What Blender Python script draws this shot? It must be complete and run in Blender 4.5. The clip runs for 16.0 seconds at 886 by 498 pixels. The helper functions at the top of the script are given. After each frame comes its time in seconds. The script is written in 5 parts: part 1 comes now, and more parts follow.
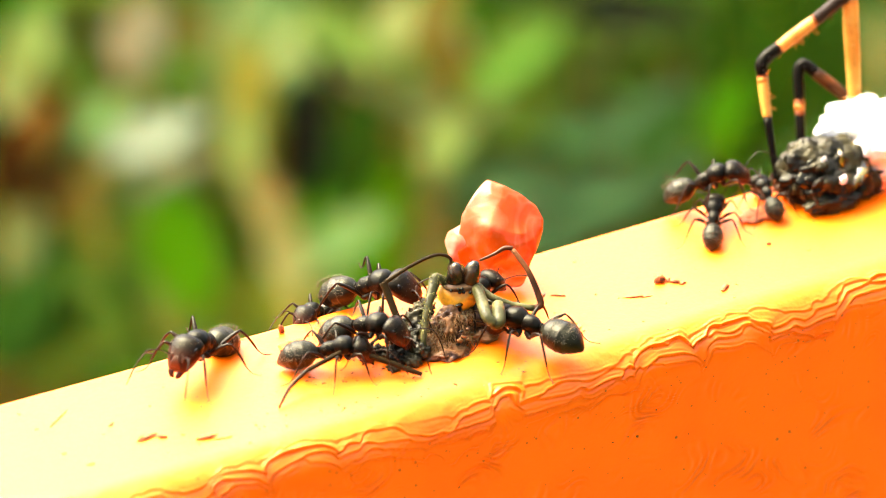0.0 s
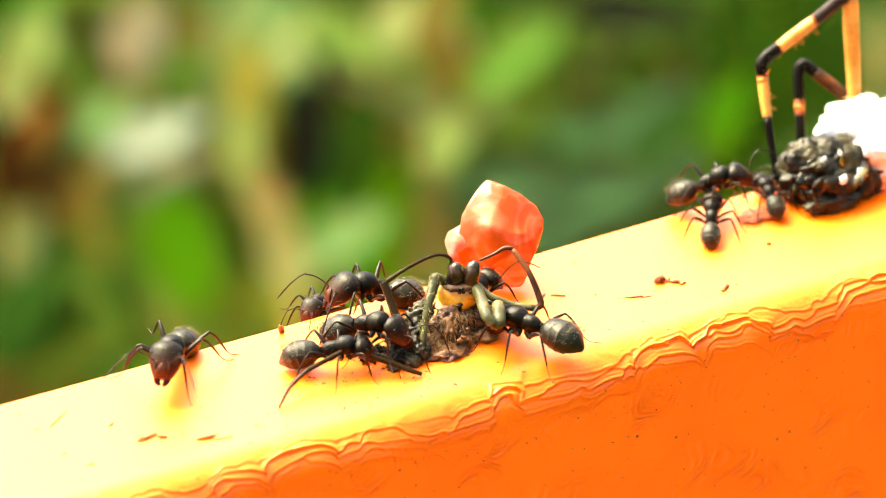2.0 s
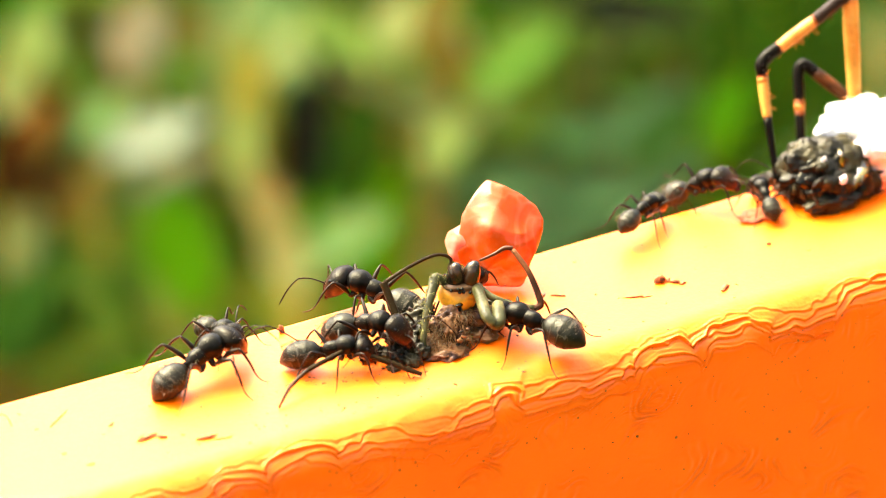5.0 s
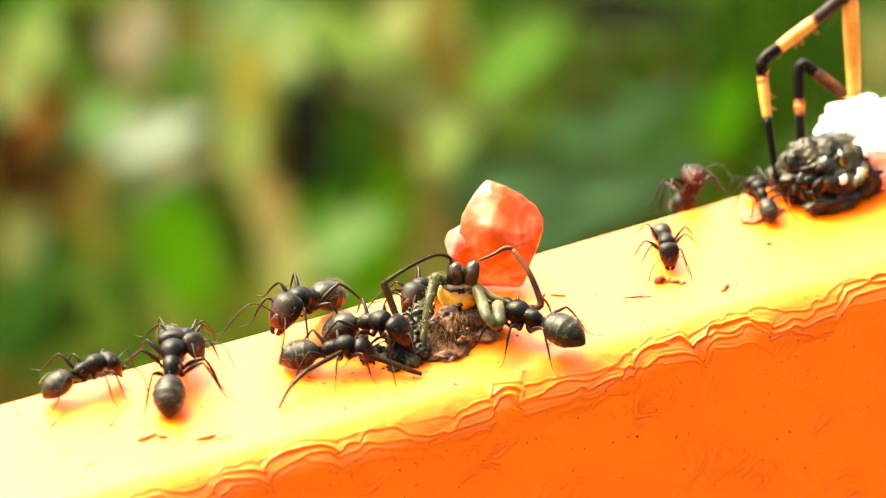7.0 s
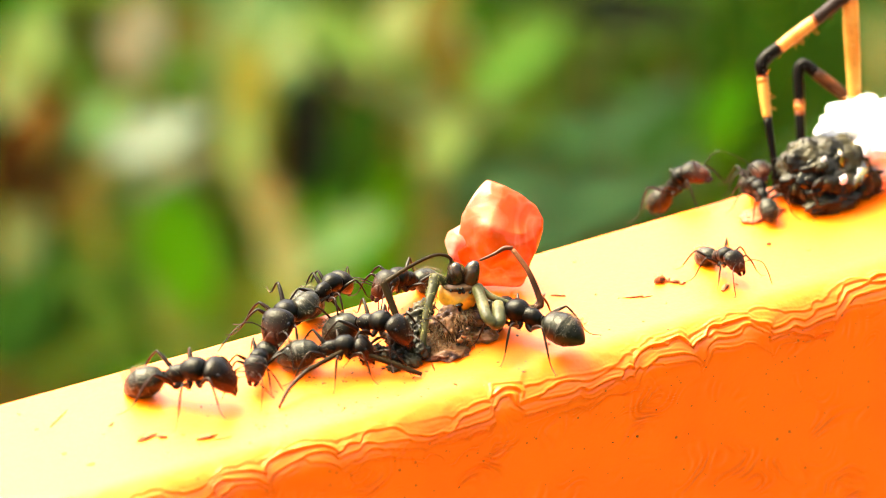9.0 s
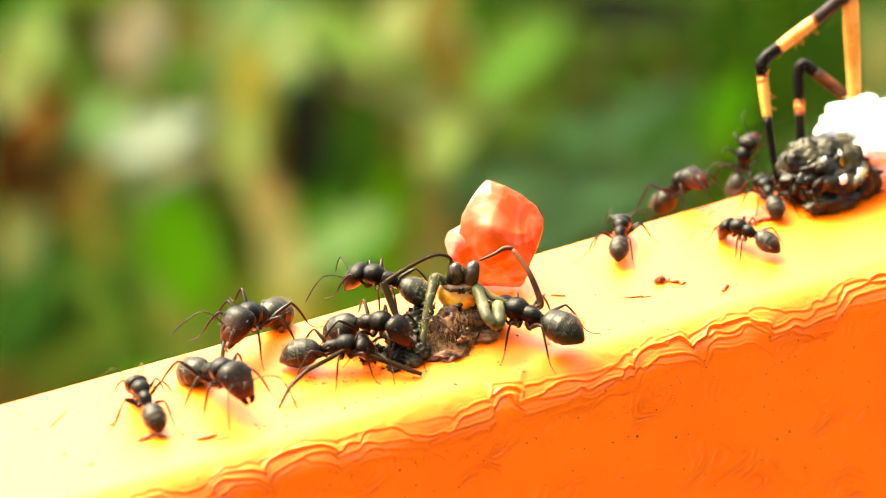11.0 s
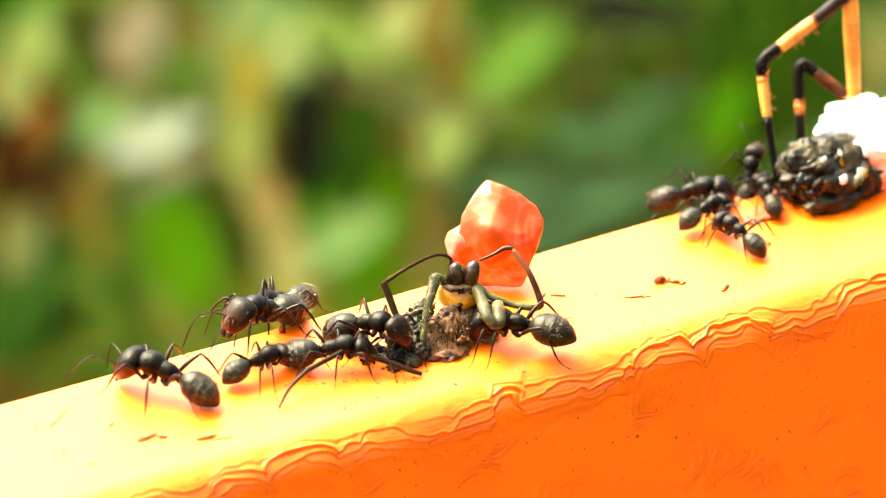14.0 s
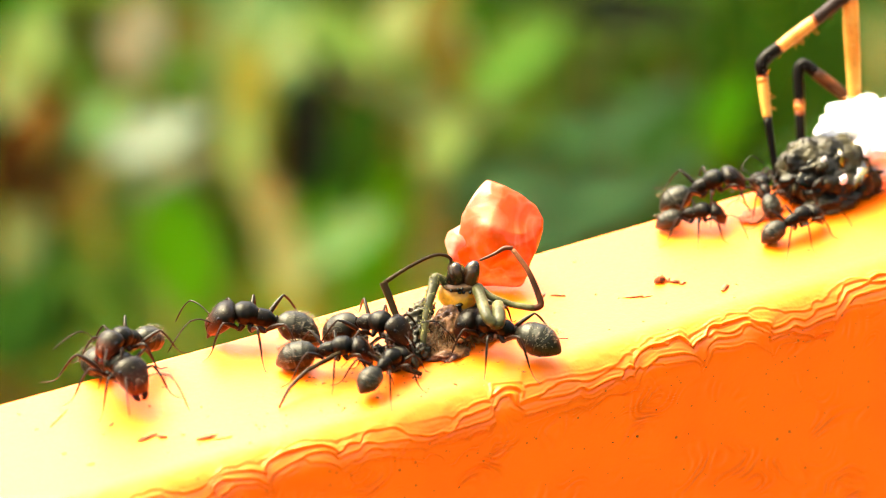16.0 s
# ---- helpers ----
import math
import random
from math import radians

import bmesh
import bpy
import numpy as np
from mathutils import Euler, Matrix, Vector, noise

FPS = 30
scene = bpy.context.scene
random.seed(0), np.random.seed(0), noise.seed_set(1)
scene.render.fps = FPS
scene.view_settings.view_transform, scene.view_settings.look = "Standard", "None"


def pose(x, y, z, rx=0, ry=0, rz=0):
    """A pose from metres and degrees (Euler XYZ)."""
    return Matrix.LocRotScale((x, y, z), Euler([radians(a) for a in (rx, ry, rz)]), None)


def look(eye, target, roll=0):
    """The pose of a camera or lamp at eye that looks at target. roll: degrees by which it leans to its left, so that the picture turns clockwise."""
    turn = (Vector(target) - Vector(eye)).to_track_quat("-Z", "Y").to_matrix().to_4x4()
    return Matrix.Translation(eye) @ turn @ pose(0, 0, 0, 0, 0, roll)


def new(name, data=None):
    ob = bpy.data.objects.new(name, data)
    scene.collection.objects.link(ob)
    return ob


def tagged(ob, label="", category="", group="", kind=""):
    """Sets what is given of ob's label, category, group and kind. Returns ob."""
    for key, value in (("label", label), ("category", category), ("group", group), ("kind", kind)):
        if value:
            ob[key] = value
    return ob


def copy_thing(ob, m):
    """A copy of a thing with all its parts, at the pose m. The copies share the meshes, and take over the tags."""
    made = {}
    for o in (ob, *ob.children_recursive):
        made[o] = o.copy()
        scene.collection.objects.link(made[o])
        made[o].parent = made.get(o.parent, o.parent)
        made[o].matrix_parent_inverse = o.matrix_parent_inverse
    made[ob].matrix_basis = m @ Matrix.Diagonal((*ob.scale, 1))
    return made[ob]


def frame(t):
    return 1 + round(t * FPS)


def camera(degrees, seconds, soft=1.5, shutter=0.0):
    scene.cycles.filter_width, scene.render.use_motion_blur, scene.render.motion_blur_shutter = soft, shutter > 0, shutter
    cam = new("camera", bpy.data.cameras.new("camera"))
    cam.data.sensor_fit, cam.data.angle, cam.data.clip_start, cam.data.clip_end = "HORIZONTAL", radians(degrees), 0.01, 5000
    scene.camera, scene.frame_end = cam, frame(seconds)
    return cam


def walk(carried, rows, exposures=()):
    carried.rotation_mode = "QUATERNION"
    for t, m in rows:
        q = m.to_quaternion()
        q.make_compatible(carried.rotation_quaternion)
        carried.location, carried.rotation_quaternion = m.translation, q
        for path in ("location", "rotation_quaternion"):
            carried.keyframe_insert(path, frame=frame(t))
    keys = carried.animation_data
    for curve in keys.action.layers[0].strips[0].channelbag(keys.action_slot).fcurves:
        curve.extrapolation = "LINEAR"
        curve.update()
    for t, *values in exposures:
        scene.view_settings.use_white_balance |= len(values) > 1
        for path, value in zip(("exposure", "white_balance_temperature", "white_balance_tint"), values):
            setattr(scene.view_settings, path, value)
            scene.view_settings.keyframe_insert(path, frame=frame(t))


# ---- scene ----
# The camera stands still on a tripod, looking 32 degrees down on the top of the barrier.
cam = camera(7.2, 16.0, soft=0.95)
EYE = (-0.20102, -0.37334, 0.26496)
walk(cam, [(0.0, look(EYE, (0, 0, 0))), (16.0, look(EYE, (0, 0, 0)))],
     exposures=[(0.0, 3.5, 6950, 5), (16.0, 3.5, 6950, 5)])
cam.data.dof.use_dof = True
cam.data.dof.focus_distance = 0.491
cam.data.dof.aperture_fstop = 30.0
cam.data.dof.aperture_blades = 0

# ---- light: a bright, hazy sky ----
world = bpy.data.worlds.new("world")
scene.world = world
world.use_nodes = True
sky = world.node_tree.nodes.new("ShaderNodeTexSky")
sky.sky_type = "NISHITA"
sky.sun_disc = False
sky.sun_elevation = radians(52)
sky.sun_rotation = radians(-20)
sky.air_density = 0.4
sky.dust_density = 6.0
sky.ozone_density = 0.3
back = world.node_tree.nodes["Background"]
world.node_tree.links.new(sky.outputs[0], back.inputs[0])
back.inputs[1].default_value = 0.145
sun = new("sun", bpy.data.lights.new("sun", "SUN"))
sun.data.energy = 0.85
sun.data.angle = radians(34)
sun.data.color = (1.0, 0.95, 0.86)
sun.matrix_world = look((-0.55, 1.75, 2.35), (0, 0, 0))

MM = 0.001
ADDED_HEDGE_TOP = 1300


# ---- materials ----
def material(name, base, rough=0.5, metal=0.0, spots=None, spot_scale=400.0, spot_at=(0.45, 0.6), bump=0.0, bump_scale=3000.0,
             spec=0.5, coat=0.0, sss=0.0, sss_radius=(1, 0.3, 0.1), transmission=0.0, sheen=0.0, fine=0.25):
    """A surface of a base colour, with stains of a second colour, fine mottling and relief."""
    m = bpy.data.materials.new(name)
    m.use_nodes = True
    nt = m.node_tree
    p = nt.nodes["Principled BSDF"]
    p.inputs["Roughness"].default_value = rough
    p.inputs["Metallic"].default_value = metal
    p.inputs["Specular IOR Level"].default_value = spec
    p.inputs["Coat Weight"].default_value = coat
    p.inputs["Coat Roughness"].default_value = 0.15
    p.inputs["Transmission Weight"].default_value = transmission
    p.inputs["Sheen Weight"].default_value = sheen
    if sss:
        p.inputs["Subsurface Weight"].default_value = sss
        p.inputs["Subsurface Radius"].default_value = sss_radius
        p.inputs["Subsurface Scale"].default_value = 0.001
    co = nt.nodes.new("ShaderNodeTexCoord")
    big = nt.nodes.new("ShaderNodeTexNoise")
    big.inputs["Scale"].default_value = spot_scale
    big.inputs["Detail"].default_value = 4
    nt.links.new(co.outputs["Object"], big.inputs["Vector"])
    ramp = nt.nodes.new("ShaderNodeMapRange")
    ramp.inputs[1].default_value, ramp.inputs[2].default_value = spot_at
    nt.links.new(big.outputs["Fac"], ramp.inputs[0])
    mix = nt.nodes.new("ShaderNodeMix")
    mix.data_type = "RGBA"
    mix.inputs[6].default_value = (*base, 1)
    mix.inputs[7].default_value = (*(spots or [c * 0.7 for c in base]), 1)
    nt.links.new(ramp.outputs[0], mix.inputs[0])
    grain = nt.nodes.new("ShaderNodeTexNoise")
    grain.inputs["Scale"].default_value = bump_scale
    grain.inputs["Detail"].default_value = 3
    nt.links.new(co.outputs["Object"], grain.inputs["Vector"])
    vary = nt.nodes.new("ShaderNodeMapRange")
    vary.inputs[3].default_value, vary.inputs[4].default_value = 1 - fine, 1 + fine
    nt.links.new(grain.outputs["Fac"], vary.inputs[0])
    hsv = nt.nodes.new("ShaderNodeHueSaturation")
    nt.links.new(vary.outputs[0], hsv.inputs["Value"])
    nt.links.new(mix.outputs[2], hsv.inputs["Color"])
    nt.links.new(hsv.outputs[0], p.inputs["Base Color"])
    if bump:
        b = nt.nodes.new("ShaderNodeBump")
        b.inputs["Strength"].default_value = bump
        b.inputs["Distance"].default_value = 0.00008
        nt.links.new(grain.outputs["Fac"], b.inputs["Height"])
        nt.links.new(b.outputs[0], p.inputs["Normal"])
    return m


def warm_gloss(*mats):
    for m in mats:
        m.node_tree.nodes["Principled BSDF"].inputs["Specular Tint"].default_value = (0.97, 0.95, 0.64, 1)


def head_material():
    """Black ant cuticle that turns rusty red towards the mouth."""
    m = material("ant_head", (0.0016, 0.0012, 0.0008), rough=0.34, spec=0.13, bump=0.35, bump_scale=10000, spots=(0.006, 0.003, 0.0015), spot_scale=1400, fine=0.4)
    nt = m.node_tree
    co = nt.nodes.new("ShaderNodeTexCoord")
    sep = nt.nodes.new("ShaderNodeSeparateXYZ")
    nt.links.new(co.outputs["Generated"], sep.inputs[0])
    mp = nt.nodes.new("ShaderNodeMapRange")
    mp.inputs[1].default_value, mp.inputs[2].default_value = 0.75, 0.05
    nt.links.new(sep.outputs[2], mp.inputs[0])
    mix = nt.nodes.new("ShaderNodeMix")
    mix.data_type = "RGBA"
    mix.inputs[7].default_value = (0.070, 0.017, 0.006, 1)
    p = nt.nodes["Principled BSDF"]
    old = p.inputs["Base Color"].links[0].from_socket
    nt.links.new(old, mix.inputs[6])
    nt.links.new(mp.outputs[0], mix.inputs[0])
    nt.links.new(mix.outputs[2], p.inputs["Base Color"])
    return m


PAINT = material("orange_paint", (0.98, 0.142, 0.0), rough=0.40, spots=(0.96, 0.128, 0.0), spot_scale=120, bump=0.22, bump_scale=2600,
                 spec=0.62, fine=0.06)
PAINT.node_tree.nodes["Principled BSDF"].inputs["Specular Tint"].default_value = (1.0, 0.95, 0.62, 1)
def wear_paint(m):
    """Faint sag rings, pinholes and dark specks in the paint."""
    nt = m.node_tree
    p = nt.nodes["Principled BSDF"]
    co = nt.nodes.new("ShaderNodeTexCoord")
    swirl = nt.nodes.new("ShaderNodeTexNoise")
    swirl.inputs["Scale"].default_value = 300
    swirl.inputs["Detail"].default_value = 0.5
    nt.links.new(co.outputs["Object"], swirl.inputs["Vector"])
    wave = nt.nodes.new("ShaderNodeMath")
    wave.operation = "MULTIPLY"
    wave.inputs[1].default_value = 70
    nt.links.new(swirl.outputs["Fac"], wave.inputs[0])
    sine = nt.nodes.new("ShaderNodeMath")
    sine.operation = "SINE"
    nt.links.new(wave.outputs[0], sine.inputs[0])
    where = nt.nodes.new("ShaderNodeTexNoise")
    where.inputs["Scale"].default_value = 210
    nt.links.new(co.outputs["Object"], where.inputs["Vector"])
    mask = nt.nodes.new("ShaderNodeMapRange")
    mask.inputs[1].default_value, mask.inputs[2].default_value = 0.52, 0.62
    nt.links.new(where.outputs["Fac"], mask.inputs[0])
    ring = nt.nodes.new("ShaderNodeMath")
    ring.operation = "MULTIPLY"
    nt.links.new(sine.outputs[0], ring.inputs[0])
    nt.links.new(mask.outputs[0], ring.inputs[1])
    # only on the upright front
    high = nt.nodes.new("ShaderNodeSeparateXYZ")
    nt.links.new(co.outputs["Object"], high.inputs[0])
    low = nt.nodes.new("ShaderNodeMapRange")
    low.inputs[1].default_value, low.inputs[2].default_value = -0.0015, -0.004
    nt.links.new(high.outputs[2], low.inputs[0])
    front = nt.nodes.new("ShaderNodeMath")
    front.operation = "MULTIPLY"
    nt.links.new(ring.outputs[0], front.inputs[0])
    nt.links.new(low.outputs[0], front.inputs[1])
    b2 = nt.nodes.new("ShaderNodeBump")
    b2.inputs["Strength"].default_value = 0.9
    b2.inputs["Distance"].default_value = 0.00006
    nt.links.new(front.outputs[0], b2.inputs["Height"])
    nt.links.new(p.inputs["Normal"].links[0].from_socket, b2.inputs["Normal"])
    nt.links.new(b2.outputs[0], p.inputs["Normal"])
    dots = nt.nodes.new("ShaderNodeTexVoronoi")
    dots.inputs["Scale"].default_value = 800
    nt.links.new(co.outputs["Object"], dots.inputs["Vector"])
    near = nt.nodes.new("ShaderNodeMapRange")
    near.inputs[1].default_value, near.inputs[2].default_value = 0.08, 0.045
    nt.links.new(dots.outputs["Distance"], near.inputs[0])
    pick = nt.nodes.new("ShaderNodeSeparateColor")
    nt.links.new(dots.outputs["Color"], pick.inputs[0])
    few = nt.nodes.new("ShaderNodeMath")
    few.operation = "GREATER_THAN"
    few.inputs[1].default_value = 0.35
    nt.links.new(pick.outputs[0], few.inputs[0])
    both = nt.nodes.new("ShaderNodeMath")
    both.operation = "MULTIPLY"
    nt.links.new(near.outputs[0], both.inputs[0])
    nt.links.new(few.outputs[0], both.inputs[1])
    mix = nt.nodes.new("ShaderNodeMix")
    mix.data_type = "RGBA"
    mix.inputs[7].default_value = (0.22, 0.045, 0.004, 1)
    nt.links.new(both.outputs[0], mix.inputs[0])
    nt.links.new(p.inputs["Base Color"].links[0].from_socket, mix.inputs[6])
    nt.links.new(mix.outputs[2], p.inputs["Base Color"])


wear_paint(PAINT)
ANT = material("ant_cuticle", (0.0014, 0.0011, 0.0008), rough=0.33, spec=0.12, bump=0.35, bump_scale=10000, spots=(0.004, 0.0025, 0.0015), spot_scale=1400, fine=0.4)
ANT_HEAD = head_material()
GASTER = material("ant_gaster", (0.0090, 0.0082, 0.0040), rough=0.37, spec=0.23, bump=0.35, bump_scale=13000, spots=(0.0030, 0.0020, 0.0010), spot_scale=700, fine=0.4)
RING = material("ant_ring", (0.05, 0.042, 0.022), rough=0.5, spec=0.2)
ANT_LEG = material("ant_leg", (0.0045, 0.0016, 0.0008), rough=0.42, spec=0.22, spots=(0.012, 0.003, 0.001), spot_scale=700)
FOOT = material("ant_foot", (0.045, 0.012, 0.004), rough=0.5, spec=0.2)
warm_gloss(ANT, ANT_HEAD, GASTER, ANT_LEG)
JAW = material("ant_jaw", (0.030, 0.006, 0.003), rough=0.4, spec=0.1)
ANT_EYE = material("ant_eye", (0.004, 0.004, 0.004), rough=0.35, spec=0.2)
HAIR = material("pale_hair", (0.20, 0.17, 0.085), spec=0.2, rough=0.5)
MOULD = material("mould", (0.24, 0.22, 0.07), spec=0.1, rough=0.8)
AMBER_BAND = material("leg_amber", (0.20, 0.045, 0.005), spec=0.2, rough=0.45)
HONEY_BAND = material("leg_honey", (0.42, 0.15, 0.018), spec=0.2, rough=0.45)
JELLY = material("orange_jelly", (0.58, 0.070, 0.004), rough=0.17, spec=0.12, spots=(0.70, 0.17, 0.06), spot_scale=300, spot_at=(0.53, 0.66), sss=0.4, sss_radius=(1.8, 0.5, 0.15),
                 transmission=0.5, bump=0.12, bump_scale=1300, fine=0.12, coat=0.12)
JELLY_LOBE = material("pink_jelly", (0.56, 0.12, 0.06), rough=0.22, spec=0.12, spots=(0.70, 0.32, 0.22), spot_scale=330, sss=0.35, sss_radius=(1.8, 0.5, 0.3), transmission=0.35, bump=0.2, bump_scale=1300, fine=0.12)
for m in (JELLY, JELLY_LOBE):
    m.node_tree.nodes["Principled BSDF"].inputs["IOR"].default_value = 1.36
    m.node_tree.nodes["Principled BSDF"].inputs["Specular Tint"].default_value = (1.0, 0.92, 0.78, 1)
def film_of_skin(m):
    """Pale wrinkled streaks, as of a torn wet film, on the jelly."""
    nt = m.node_tree
    p = nt.nodes["Principled BSDF"]
    co = nt.nodes.new("ShaderNodeTexCoord")
    fold = nt.nodes.new("ShaderNodeTexNoise")
    fold.inputs["Scale"].default_value = 230
    fold.inputs["Detail"].default_value = 2.5
    fold.inputs["Distortion"].default_value = 1.2
    nt.links.new(co.outputs["Object"], fold.inputs["Vector"])
    off = nt.nodes.new("ShaderNodeMath")
    off.operation = "SUBTRACT"
    off.inputs[1].default_value = 0.5
    nt.links.new(fold.outputs["Fac"], off.inputs[0])
    size = nt.nodes.new("ShaderNodeMath")
    size.operation = "ABSOLUTE"
    nt.links.new(off.outputs[0], size.inputs[0])
    streak = nt.nodes.new("ShaderNodeMapRange")
    streak.inputs[1].default_value, streak.inputs[2].default_value = 0.07, 0.0
    streak.inputs[4].default_value = 0.22
    nt.links.new(size.outputs[0], streak.inputs[0])
    mix = nt.nodes.new("ShaderNodeMix")
    mix.data_type = "RGBA"
    mix.inputs[7].default_value = (0.80, 0.30, 0.14, 1)
    nt.links.new(streak.outputs[0], mix.inputs[0])
    nt.links.new(p.inputs["Base Color"].links[0].from_socket, mix.inputs[6])
    nt.links.new(mix.outputs[2], p.inputs["Base Color"])
    b = nt.nodes.new("ShaderNodeBump")
    b.inputs["Strength"].default_value = 0.6
    b.inputs["Distance"].default_value = 0.00012
    nt.links.new(streak.outputs[0], b.inputs["Height"])
    nt.links.new(p.inputs["Normal"].links[0].from_socket, b.inputs["Normal"])
    nt.links.new(b.outputs[0], p.inputs["Normal"])


film_of_skin(JELLY)
SHELL = material("spider_shell", (0.002, 0.0016, 0.0012), spec=0.3, rough=0.22, bump=0.2)
FACE = material("spider_face", (0.62, 0.26, 0.008), rough=0.42, spots=(0.22, 0.08, 0.02), spot_scale=900, spot_at=(0.56, 0.68), bump=0.3)
GREEN_LEG = material("spider_green_leg", (0.034, 0.033, 0.008), rough=0.42, spec=0.16, spots=(0.11, 0.10, 0.032), spot_scale=800, spot_at=(0.46, 0.66), bump=0.6, bump_scale=4000)
RUST_LEG = material("spider_rust_leg", (0.045, 0.012, 0.004), rough=0.4, spec=0.15, spots=(0.02, 0.006, 0.002), spot_scale=500, bump=0.3, bump_scale=4000)
DARK_LEG = material("spider_dark_leg", (0.014, 0.0085, 0.0026), rough=0.4, spec=0.05, spots=(0.020, 0.012, 0.004), spot_scale=500, bump=0.3, bump_scale=4000)
BROWN_LEG = material("spider_brown_leg", (0.095, 0.034, 0.011), rough=0.45, spec=0.06, spots=(0.028, 0.012, 0.006), spot_scale=500, bump=0.3, bump_scale=4000)
REMAINS = material("remains", (0.17, 0.080, 0.026), rough=0.4, spec=0.2, spots=(0.028, 0.010, 0.004), spot_scale=900, spot_at=(0.46, 0.62), bump=0.7, bump_scale=5000, fine=0.4)
BROW = material("spider_brow", (0.085, 0.046, 0.018), rough=0.5, spec=0.08, spots=(0.035, 0.018, 0.008), spot_scale=900, bump=0.4)
JAW_SHELL = material("spider_jaw", (0.030, 0.011, 0.003), rough=0.26, spec=0.45, spots=(0.003, 0.002, 0.001), spot_scale=500, bump=0.2)
FIBRE = material("brown_fibre", (0.23, 0.115, 0.035), rough=0.5, spec=0.2)
MUSH = material("dark_remains", (0.0050, 0.0040, 0.0025), spec=0.16, rough=0.40, spots=(0.040, 0.032, 0.012), spot_scale=520, spot_at=(0.46, 0.64), bump=0.7, bump_scale=2600, coat=0.05, fine=0.5)
AMBER = material("amber_bead", (0.16, 0.115, 0.010), rough=0.14, spots=(0.01, 0.008, 0.003), spot_scale=900, coat=0.8)
SILK = material("white_silk", (0.82, 0.80, 0.72), rough=0.8, spots=(0.78, 0.70, 0.58), spot_scale=300, bump=0.8, bump_scale=2500, fine=0.08)
BAND_YELLOW = material("leg_yellow", (0.52, 0.25, 0.04), spec=0.2, rough=0.45, spots=(0.42, 0.17, 0.02), spot_scale=300, bump=0.2)
BAND_BLACK = material("leg_black", (0.003, 0.002, 0.0014), spec=0.06, rough=0.33, bump=0.2)
BAND_BROWN = material("leg_brown", (0.014, 0.007, 0.003), spec=0.08, rough=0.45, spots=(0.10, 0.030, 0.006), spot_scale=300, spot_at=(0.5, 0.66), bump=0.2)
CRUMB = material("brown_crumb", (0.27, 0.095, 0.028), spec=0.2, rough=0.6, spots=(0.10, 0.026, 0.007), spot_scale=900, bump=0.5)
MEMBRANE = material("greasy_skin", (0.46, 0.12, 0.045), rough=0.4, spec=0.1, spots=(0.24, 0.055, 0.018), spot_scale=800, bump=0.6)
warm_gloss(SHELL, JAW_SHELL, MUSH, DARK_LEG, BROWN_LEG, RUST_LEG, BAND_BLACK)
SOIL = material("soil", (0.046, 0.030, 0.014), spec=0.1, rough=0.95, spots=(0.026, 0.036, 0.009), spot_scale=9, bump=0.4, bump_scale=60, fine=0.4)


BANK = Vector((0.1085, 0.2016, -0.1431))
NEAR = 0.547
ACROSS = Vector((0.8805, -0.4741, 0.0))
AWAY = Vector((0.402, 0.747, -0.530))
RISE = Vector((0.2512, 0.4666, 0.8480))


# ---- mesh helpers, in millimetres ----
def finish(name, bm, mat, parent=None, label="", smooth=True):
    me = bpy.data.meshes.new(name)
    bmesh.ops.scale(bm, vec=(MM, MM, MM), verts=bm.verts)
    bmesh.ops.recalc_face_normals(bm, faces=bm.faces)
    bm.to_mesh(me)
    bm.free()
    for f in me.polygons:
        f.use_smooth = smooth
    me.materials.append(mat)
    ob = new(name, me)
    if parent is not None:
        ob.parent = parent
    return tagged(ob, label=label)


def part(name, bm, mat, parent, label=""):
    return finish(name, bm, mat, parent, label)


def tube(bm, pts, radii, seg=10, squash=1.0):
    """A closed skin round the line pts; radii are numbers or (side, up) pairs."""
    pts = [Vector(p) for p in pts]
    rings = []
    ref = Vector((0, 1, 0))
    for i, c in enumerate(pts):
        t = (pts[min(i + 1, len(pts) - 1)] - pts[max(i - 1, 0)]).normalized()
        side = ref - t * ref.dot(t)
        if side.length < 0.15:
            side = Vector((1, 0, 0)) - t * t.x
        side.normalize()
        ref = side
        upv = t.cross(side)
        ra, rb = radii[i] if isinstance(radii[i], tuple) else (radii[i], radii[i] * squash)
        rings.append([bm.verts.new(c + side * (ra * math.cos(a)) + upv * (rb * math.sin(a)))
                      for a in (2 * math.pi * k / seg for k in range(seg))])
    for a, b in zip(rings, rings[1:]):
        for k in range(seg):
            bm.faces.new((a[k], a[(k + 1) % seg], b[(k + 1) % seg], b[k]))
    bm.faces.new(rings[0][::-1])
    bm.faces.new(rings[-1])
    return bm


def smooth_line(pts, radii, steps=4):
    """The line and its radii with points between, along a Catmull-Rom curve."""
    P = [Vector(p) for p in pts]
    out, rad = [], []
    for i in range(len(P) - 1):
        a, b, c, d = P[max(i - 1, 0)], P[i], P[i + 1], P[min(i + 2, len(P) - 1)]
        for k in range(steps):
            t = k / steps
            out.append(0.5 * ((2 * b) + (c - a) * t + (2 * a - 5 * b + 4 * c - d) * t * t + (3 * b - a - 3 * c + d) * t ** 3))
            r0, r1 = radii[i], radii[i + 1]
            rad.append(tuple(x + (y - x) * t for x, y in zip(r0, r1)) if isinstance(r0, tuple) else r0 + (r1 - r0) * t)
    return out + [P[-1]], rad + [radii[-1]]


